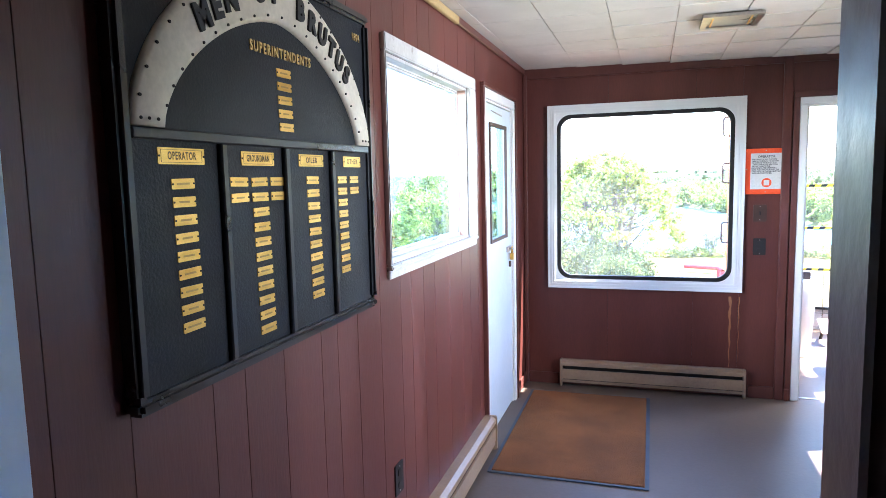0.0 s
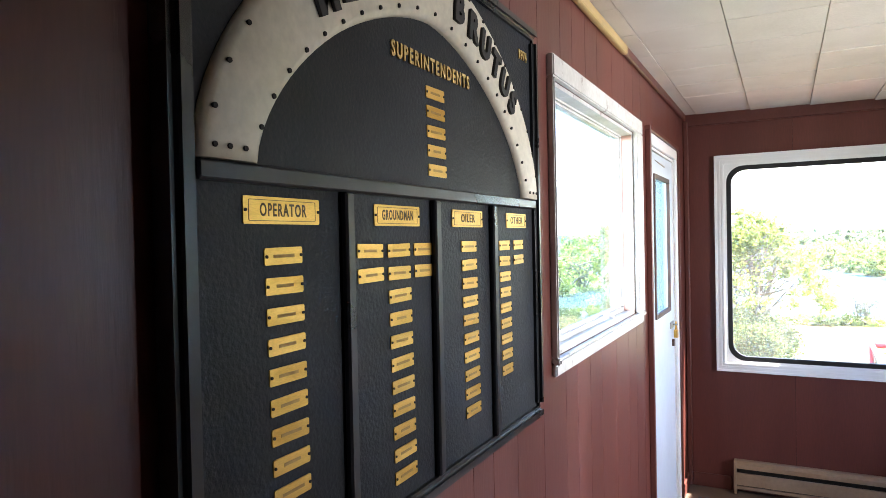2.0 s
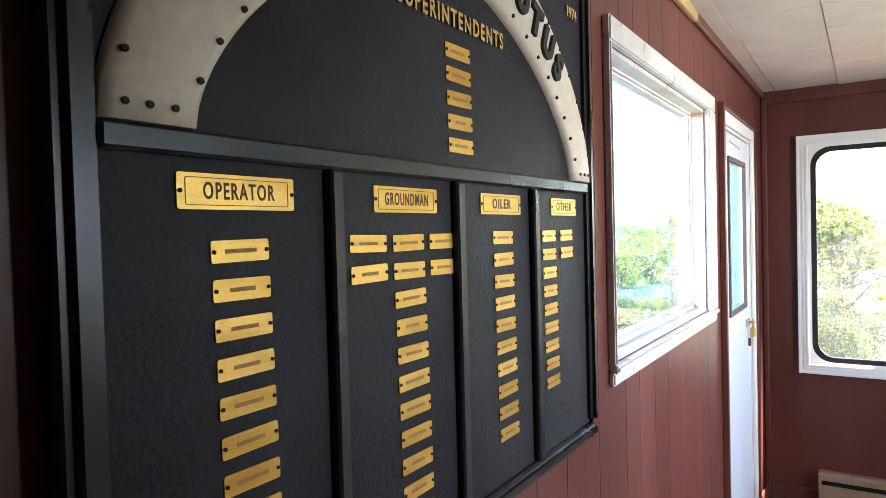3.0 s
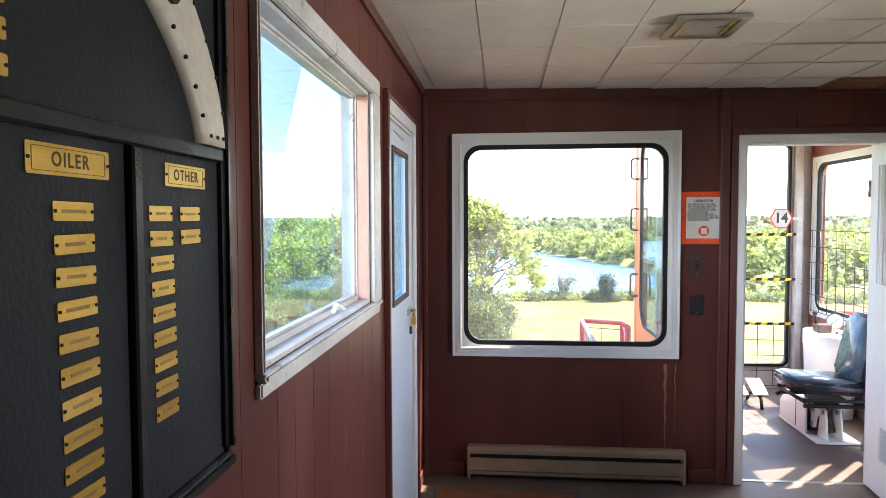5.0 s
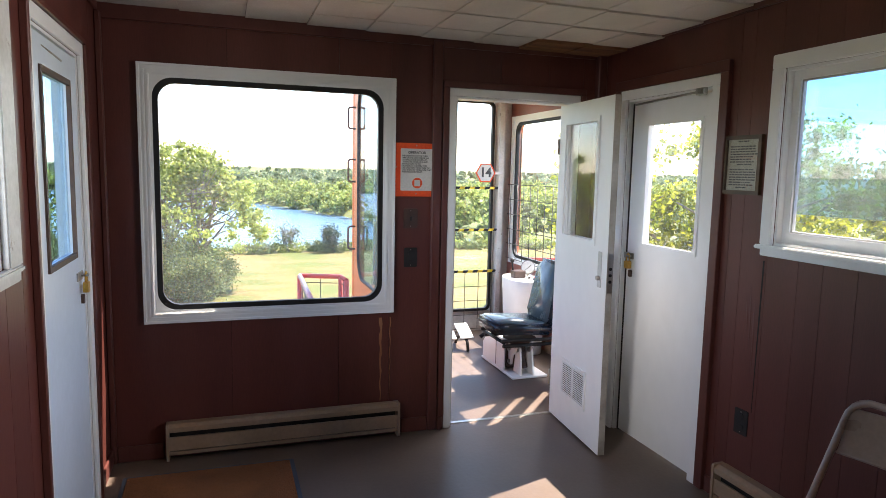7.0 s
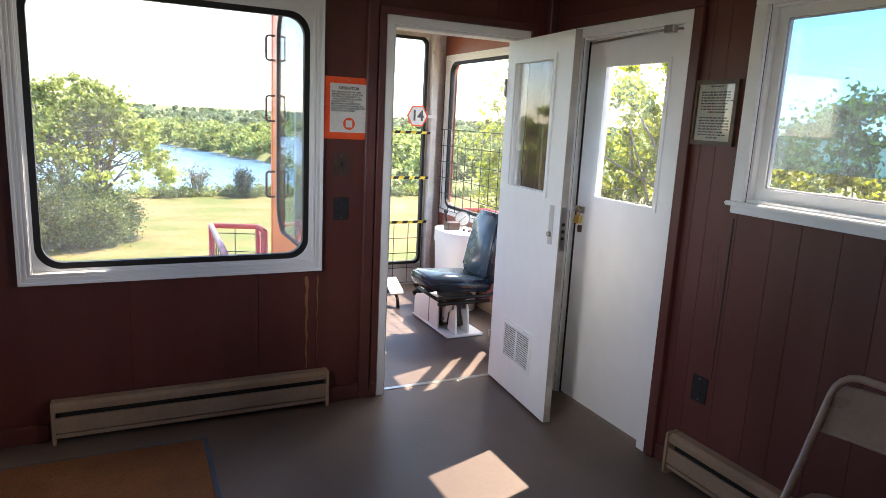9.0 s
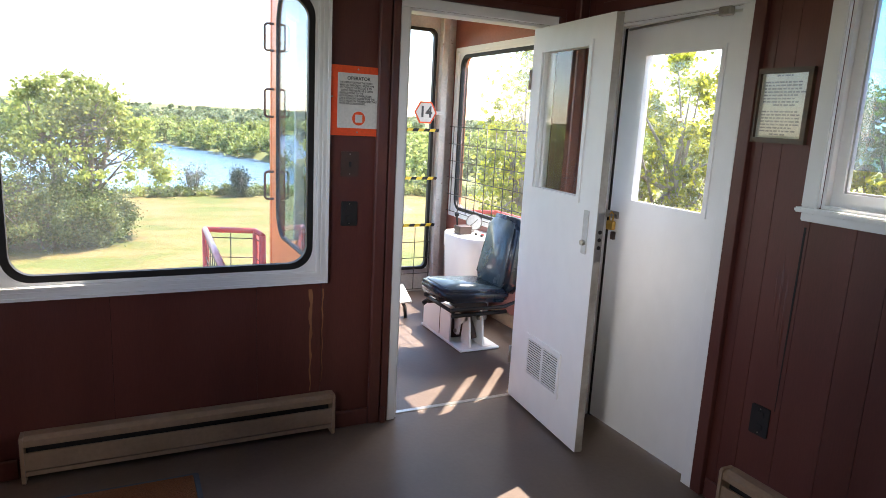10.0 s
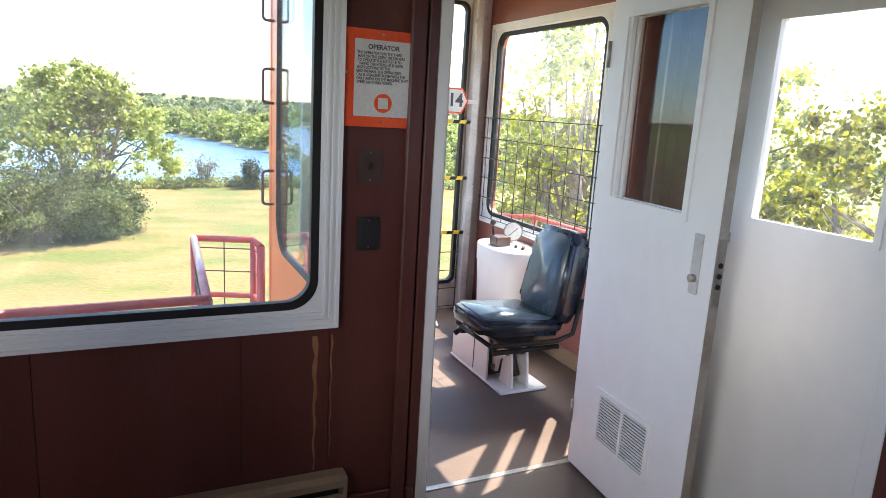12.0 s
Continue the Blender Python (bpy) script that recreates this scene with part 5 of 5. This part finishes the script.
for y, z in ((5.965, 0.095), (6.01, 0.225), (5.95, 0.20)):
    part("bolt", rod((1.828, y, z), (1.842, y, z), 0.014, 10), M_STEEL, seat)
part("spring", rod((1.93, 5.88, 0.06), (1.93, 6.0, 0.24), 0.03, 12), M_RUST, seat, "dark greasy suspension")
part("turntable", lathe(bmesh.new(), (1.87, 5.86, 0.255), [(0.06, 0.0), (0.09, 0.03), (0.09, 0.05), (0.13, 0.06)], 24), M_RUST, seat)
SD = pose(1.845, 5.84, -0.05, 0, 0, 90)      # local +y is the way that the sitter faces


def put_in(bm, m):
    bmesh.ops.transform(bm, matrix=m, verts=bm.verts)
    return bm


def pad(outline, w0, w1, m, edge, crown=0.0):
    """A padded block over an outline, with rounded rims and a crowned upper face."""
    bm = bmesh.new()
    prism(bm, outline, lambda u, v, w: Vector((u, v, w0 + w)), w1 - w0)
    bmesh.ops.bevel(bm, geom=[e for e in bm.edges if abs(e.verts[0].co.z - e.verts[1].co.z) < 1e-6], offset=edge, segments=4, affect="EDGES")
    cap = max(bm.faces, key=lambda f: f.calc_center_median().z)
    hub = bmesh.ops.poke(bm, faces=[cap])["verts"]
    for v in hub:
        v.co.z += crown
    for f in bm.faces:
        f.smooth = True
    return put_in(bm, m)


# lighter than M_SEAT: the sky's reflection on the vinyl is painted in
M_PAD = stuff_mat("worn_vinyl_sky_sheen", (0.055, 0.090, 0.115), (0.095, 0.135, 0.160), 0.24, 5, 90, 0.3, wear=((0.12, 0.15, 0.17), 0.0))
taper = lambda pts, k, v1: [(u * (1 - k * max(0.0, v) / v1), v) for u, v in pts]
SEAT = SD @ pose(0, 0, 0.02, 3)
part("seat_cushion", pad(rounded(-0.205, 0.205, -0.20, 0.29, 0.06, 6), 0.415, 0.495, SEAT, 0.028), M_SEAT, seat)
part("seat_panel", pad(rounded(-0.175, 0.175, -0.15, 0.262, 0.05, 6), 0.485, 0.502, SEAT, 0.006, 0.006), M_PAD, seat, "worn blue upper panel, lightened by painted sky sheen")
BACK = SD @ pose(0, -0.17, 0.475, 101, 0, 0) @ Matrix.Scale(-1, 4, (0, 0, 1))
part("backrest", pad(taper(rounded(-0.20, 0.20, 0.0, 0.50, 0.075, 7), 0.16, 0.50), -0.115, 0.015, BACK, 0.03), M_SEAT, seat)
part("back_panel", pad(taper(rounded(-0.18, 0.18, 0.02, 0.475, 0.07, 7), 0.16, 0.475), 0.0, 0.021, BACK, 0.006, 0.006), M_PAD, seat, "worn blue front panel, lightened by painted sky sheen")
for s in (-1, 1):
    path = [SD @ Vector(p) for p in ((s * 0.2, 0.22, 0.40), (s * 0.215, -0.16, 0.40), (s * 0.215, -0.26, 0.43), (s * 0.215, -0.30, 0.62))]
    part("frame_tube", tube(bmesh.new(), path, 0.013, 8), M_BLACK, seat)
    path = [SD @ Vector(p) for p in ((s * 0.18, 0.2, 0.355), (s * 0.18, -0.2, 0.355))]
    part("slide_rail", tube(bmesh.new(), path, 0.014, 8), M_BLACK, seat)
part("cross_tube", tube(bmesh.new(), [SD @ Vector((-0.2, 0.2, 0.385)), SD @ Vector((0.2, 0.2, 0.385))], 0.012, 8), M_BLACK, seat)
part("adjuster", tube(bmesh.new(), [SD @ Vector((0.22, 0.16, 0.37)), SD @ Vector((0.22, 0.22, 0.33))], 0.016, 8), M_BLACK, seat)
# foot pedals
fp_ = thing("foot_pedals", 1.68, 6.74, 0, "white steel foot pedals on dark pipe brackets", "pedals")
for x in (1.58, 1.74):
    part("pedal", put_in(boxes((-0.06, 0.06, -0.11, 0.11, -0.008, 0.008), bev=0.004), pose(x, 6.74, 0.16, 24)), M_WHITE, fp_)
    part("pipe", tube(bmesh.new(), [(x, 6.62, 0.0), (x, 6.64, 0.08), (x, 6.74, 0.13), (x, 6.9, 0.06), (x, 6.95, 0.0)], 0.014, 8), M_BLACK, fp_)

# ---- platform and red railing outside ----
pf = structure("platform", boxes((-3.2, 0.66, 5.18, 7.42, -0.52, -0.45)), M_RUST, "dark steel walkway outside the window", "platform")
rail = thing("railing", 0.3, 6.6, -0.45, "red-painted pipe railing with wire mesh infill", "railing")
A, B, C, D, E_ = Vector((0.35, 7.28, 0.62)), Vector((0.70, 7.156, 0.62)), Vector((0.30, 5.885, 0.62)), Vector((-3.2, 5.72, 0.62)), Vector((0.71, 6.93, 0.62))
low = Vector((0, 0, -0.37))
part("top_rail", tube(bmesh.new(), [D, C], 0.021, 10), M_RED, rail)
# lit copy of the red: this rail's pale sheen is in its colour
part("top_rail", tube(bmesh.new(), [C, A], 0.021, 10), stuff_mat("red_paint_sheen", (0.50, 0.22, 0.24), (0.62, 0.34, 0.36), 0.3, 6, 50, 0.15), rail, "red rail with a pale lit sheen painted in")
part("top_rail", tube(bmesh.new(), [A, B, E_], 0.021, 10), M_RED, rail)
part("mid_rail", tube(bmesh.new(), [A + low, B + low, E_ + low], 0.018, 8), M_RED, rail)
part("mid_rail", tube(bmesh.new(), [D + low, C + low, A + low], 0.018, 8), M_RED, rail)
for p in (A, B, C, D, E_, D.lerp(C, 0.35), D.lerp(C, 0.7)):
    part("post", tube(bmesh.new(), [p, (p.x, p.y, -0.45)], 0.024, 10), M_RED, rail)
for p, q in ((A, B), (B, E_), (C, A)):
    n = max(2, round((q - p).length / 0.155))
    for i in range(1, n):
        a = p.lerp(q, i / n)
        part("wire", tube(bmesh.new(), [a, a + Vector((0, 0, -0.9))], 0.004, 5), M_WIRE, rail)
    for h in (-0.06, -0.21, -0.55):
        part("wire", tube(bmesh.new(), [p + Vector((0, 0, h)), q + Vector((0, 0, h))], 0.004, 5), M_WIRE, rail)
lowrail = thing("railing", 3.2, 5, 0.3, "low red pipe rail outside the cab side window", "railing")
part("top_rail", tube(bmesh.new(), [(3.1, 2.0, 0.66), (3.1, 7.6, 0.66), (2.5, 7.8, 0.66)], 0.021, 10), M_RED, lowrail)
for y in (2.0, 3.9, 5.8, 7.6):
    part("post", tube(bmesh.new(), [(3.1, y, 0.66), (3.1, y, -0.45)], 0.021, 8), M_RED, lowrail)
structure("platform_east", boxes((2.5, 3.2, 1.8, 7.9, -0.52, -0.45)), M_RUST, "dark steel walkway outside the east door", "platform")
structure("house_below", boxes((XL - TH, CX1 + 0.05, -1.1, 7.3, -5.6, -0.09)), M_CABORANGE, "orange steel machine house below the cab", "wall")

# ---- the land ----
GZ = -5.5


def bank(x):
    """Where the far shore runs."""
    return min(183.0 - 3.8 * x, 171.0 - 1.4 * x) + 4 * math.sin(x * 0.11)


def lake_depth(x, y):
    return min(y - 69.0 - 1.5 * math.sin(x * 0.13), bank(x) - y, x + 0.26 * y - 2.0 + 3 * math.sin(y * 0.1))


def land(x, y):
    d = lake_depth(x, y)
    r = math.hypot(x, y)
    z = GZ + 0.25 * noise.noise(Vector((x * 0.05, y * 0.05, 0.3)))
    z += max(0, r - 150) * 0.006 if y > 60 else 0
    if d > -8:
        z -= 1.0 * min(1, (d + 8) / 8) + 2.0 * max(0, min(1, d / 8))
    return z


def spread(a, b, n, k=2.2):
    return [(a + b) / 2 + (b - a) / 2 * math.sinh(k * (2 * i / n - 1)) / math.sinh(k) for i in range(n + 1)]


xs, ys = spread(-1800, 1800, 130, 4.2), [v + 60 for v in spread(-1800, 1900, 130, 4.2)]
verts = [(x, y, land(x, y)) for y in ys for x in xs]
w = len(xs)
faces = [(j * w + i, j * w + i + 1, (j + 1) * w + i + 1, (j + 1) * w + i) for j in range(len(ys) - 1) for i in range(w - 1)]
me = bpy.data.meshes.new("ground")
me.from_pydata(verts, [], faces)
me.materials.append(M_GROUND)
me.materials.append(M_MEADOW)
me.polygons.foreach_set("material_index", [0 if -42 < verts[f[0]][0] < 60 and -60 < verts[f[0]][1] < 61 - 0.12 * max(0, verts[f[0]][0]) else 1 for f in faces])
me.polygons.foreach_set("use_smooth", [True] * len(faces))
tagged(new("ground", me), "sunlit dry mown lawn and rough meadow", "ground", kind="structure")
bm = bmesh.new()
vs = [bm.verts.new(p) for p in ((-120, 58, -6.5), (60, 58, -6.5), (60, 330, -6.5), (-120, 330, -6.5))]
bm.faces.new(vs)
structure("water", bm, M_WATER, "blue rippled lake", "lake")


def tree(name, x, y, stems, crown, clumps, leaves, size, material, label, seed, category="tree", flat=(1, 1, 0.75), dome=False, tuft=(0.3, 0.6)):
    """A tree: tapered stems with limbs, and a crown of many leaves in uneven clumps.
    crown: (centre offset x, y, z above ground, radius x, y, z); tuft: radii of the leaf clumps."""
    rg = random.Random(seed)
    gz = land(x, y)
    ob = thing(name, x, y, gz, label, category)
    cx, cy, cz, rx, ry, rz = crown
    bm = bmesh.new()
    tips = []
    for _ in range(clumps):
        while True:
            p = Vector((rg.uniform(-1, 1), rg.uniform(-1, 1), rg.uniform(-1, 1)))
            if 0.25 < p.length < 1:
                break
        if dome:        # an umbrella of foliage, open below
            p.z = math.sqrt(max(0.0, 1 - p.x * p.x - p.y * p.y)) * rg.uniform(0.58, 1.0)
            if p.xy.length > 0.62:
                p.z = min(p.z, 0.6) - rg.uniform(0.0, 0.24)
        tips.append(Vector((x + cx + p.x * rx, y + cy + p.y * ry, gz + cz + p.z * rz)))
    for s in range(stems):
        a = 2 * math.pi * s / stems + rg.uniform(-0.4, 0.4)
        base = Vector((x + 0.2 * math.cos(a), y + 0.2 * math.sin(a), gz - 0.1))
        top = Vector((x + cx + rx * 0.45 * math.cos(a), y + cy + ry * 0.45 * math.sin(a), gz + cz + rz * (0.75 if dome else 0.4)))
        mid = base.lerp(top, 0.45) + Vector((rg.uniform(-0.2, 0.2), rg.uniform(-0.2, 0.2), 0.3))
        r0 = 0.022 * (cz + rz) + 0.02
        tube(bm, [base, base.lerp(mid, 0.5), mid, mid.lerp(top, 0.5), top], [r0, r0 * 0.8, r0 * 0.62, r0 * 0.4, r0 * 0.15], 8)
        for q in rg.sample(tips, min(len(tips), 14)):
            st = base.lerp(top, rg.uniform(0.35, 0.9))
            md = st.lerp(q, 0.5) + Vector((0, 0, rg.uniform(-0.1, 0.3)))
            tube(bm, [st, md, q], [r0 * 0.3, r0 * 0.2, r0 * 0.06], 5)
    part("trunk", bm, M_BARK, ob)
    rows_ = [(*q, rg.uniform(*tuft), int(leaves / clumps * rg.uniform(0.6, 1.4))) for q in tips]
    me_ = leaf_mesh("crown", rows_, size, material, flat, seed)
    c = new("crown", me_)
    c.parent = ob
    c.matrix_parent_inverse = ob.matrix_basis.inverted()
    return ob


tree("cottonwood_tree", -2.2, 41.0, 5, (-0.2, 0, 2.7, 4.7, 4.2, 5.6), 220, 20000, 0.11, M_LEAF, "spreading green cottonwood above bushes on the lawn", 3, dome=True, tuft=(0.3, 0.7))
tree("cottonwood_tree", -13.5, 44.0, 3, (0, 0, 5.0, 4.6, 4.0, 3.6), 80, 18000, 0.13, M_LEAF, "rounded green cottonwood by the lake shore", 5)
for i, (x, y, h) in enumerate(((-5.6, 38.0, 4.9), (-3.6, 37.8, 3.4), (-8.8, 38.5, 4.4), (-2.0, 38.9, 2.8), (-11.5, 39.5, 3.8), (-1.4, 40.6, 2.0))):
    tree("bush", x, y, 3, (0, 0, h * 0.5, h * 0.8, h * 0.7, h * 0.5), 110, 20000, 0.062, M_BUSH, "grey-green bush under the cottonwood", 20 + i, "bush", (1, 1, 0.9), tuft=(0.25, 0.7))
tree("cedar", 8.3, 57.0, 1, (0, 0, 1.2, 0.75, 0.75, 1.15), 26, 5000, 0.07, M_CEDAR, "small dark green cedar at the lake shore", 31, "tree", (0.8, 0.8, 1.2))
tree("dead_shrub", 4.9, 58.5, 5, (0, 0, 1.6, 1.3, 1.0, 1.2), 40, 900, 0.06, M_BUSH, "sparse grey shrub at the lake shore", 32, "bush")
for i in range(26):
    tree("bush", -4 + i * 1.55 + random.uniform(-0.5, 0.5), 58.0 + random.uniform(-1, 1), 3, (0, 0, 0.35, 1.5, 0.9, 0.45), 16, 1500, 0.08, M_BUSH if i % 3 else M_LEAF, "low green shrub along the lake shore", 40 + i, "bush")
for i, (x, y, r, top, count) in enumerate(((12.5, 5.8, 3.0, 8.0, 38000), (13.5, 10.4, 3.2, 8.4, 40000), (14.0, 1.0, 3.2, 8.8, 24000), (13.5, -3.6, 3.0, 8.6, 20000), (9.0, 15.4, 1.5, 10.3, 9000), (13.6, 15.9, 2.8, 9.7, 36000), (12.5, 21.0, 2.2, 6.2, 10000))):
    tree("poplar_tree", x, y, 3, (0, 0, top * 0.5, r, r, top * 0.5), 190, count, 0.072, M_LEAF_NEAR, "sunlit yellow-green poplar close to the cab", 60 + i, flat=(1, 1, 0.9), tuft=(0.2, 0.5))


def woods(name, label, spots, size, seed, material=M_WOODS):
    """Distant woods: clumps of large leaves on uneven crowns, one object."""
    rg = random.Random(seed)
    rows_ = []
    for x, y, h in spots:
        gz = land(x, y)
        for _ in range(9):
            rr = h * rg.uniform(0.10, 0.22)
            rows_.append((x + rg.uniform(-0.35, 0.35) * h, y + rg.uniform(-0.35, 0.35) * h, gz + h * rg.uniform(0.15, 0.80), rr, 85))
    me_ = leaf_mesh(name, rows_, size, material, (1, 1, 0.85), seed)
    return tagged(new(name, me_), label, "woods", kind="stuff")


rg = random.Random(11)
far, left, right = [], [], []
for k in range(110):
    x = -60 + k
    y = bank(x)
    if y > 64 and x > -0.26 * y:
        far += [(x + rg.uniform(-1, 1), y + rg.uniform(2, 6), rg.uniform(1.6, 4.6)), (x + rg.uniform(-1, 1), y + rg.uniform(7, 16), rg.uniform(2.5, 5.5))]
hills = []
while len(hills) < 620:
    y = rg.uniform(190, 460)
    hills.append((rg.uniform(-0.9, 1.1) * y, y, rg.uniform(3.5, 7)))
while len(far) < 520:
    y = rg.uniform(95, 200)
    x = rg.uniform(-0.9 * y, 1.1 * y)
    if lake_depth(x, y) < -2 and (y > bank(x) or x > 34):
        far.append((x, y, rg.uniform(2.5, 6)))
while len(left) < 260:
    y = rg.uniform(46, 190)
    x = -0.26 * y - 3 - abs(rg.gauss(0, 0.3)) * y
    if lake_depth(x, y) < -1.5:
        left.append((x, y, rg.uniform(4, 8)))
while len(right) < 300:
    x, y = rg.uniform(22, 160), rg.uniform(40, 150)
    if lake_depth(x, y) < -2 and y > 62 - 0.12 * x:
        right.append((x, y, rg.uniform(1.0, 2.8)))
woods("far_woods", "green woods beyond the lake to the horizon", far, 0.27, 71)
woods("hill_woods", "woods on the far rise, haze painted into their pale leaves", hills, 0.45, 75, M_HAZE)
woods("bank_woods", "bright green woods along the lake bank", left, 0.24, 72, M_LEAF)
woods("meadow_scrub", "pale green scrub on rough meadow", right, 0.28, 73, M_BUSH)
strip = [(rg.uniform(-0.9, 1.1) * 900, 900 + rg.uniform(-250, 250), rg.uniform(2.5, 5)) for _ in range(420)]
woods("horizon_woods", "woods on the horizon, haze painted into their leaves", strip, 1.3, 74, M_HAZE)
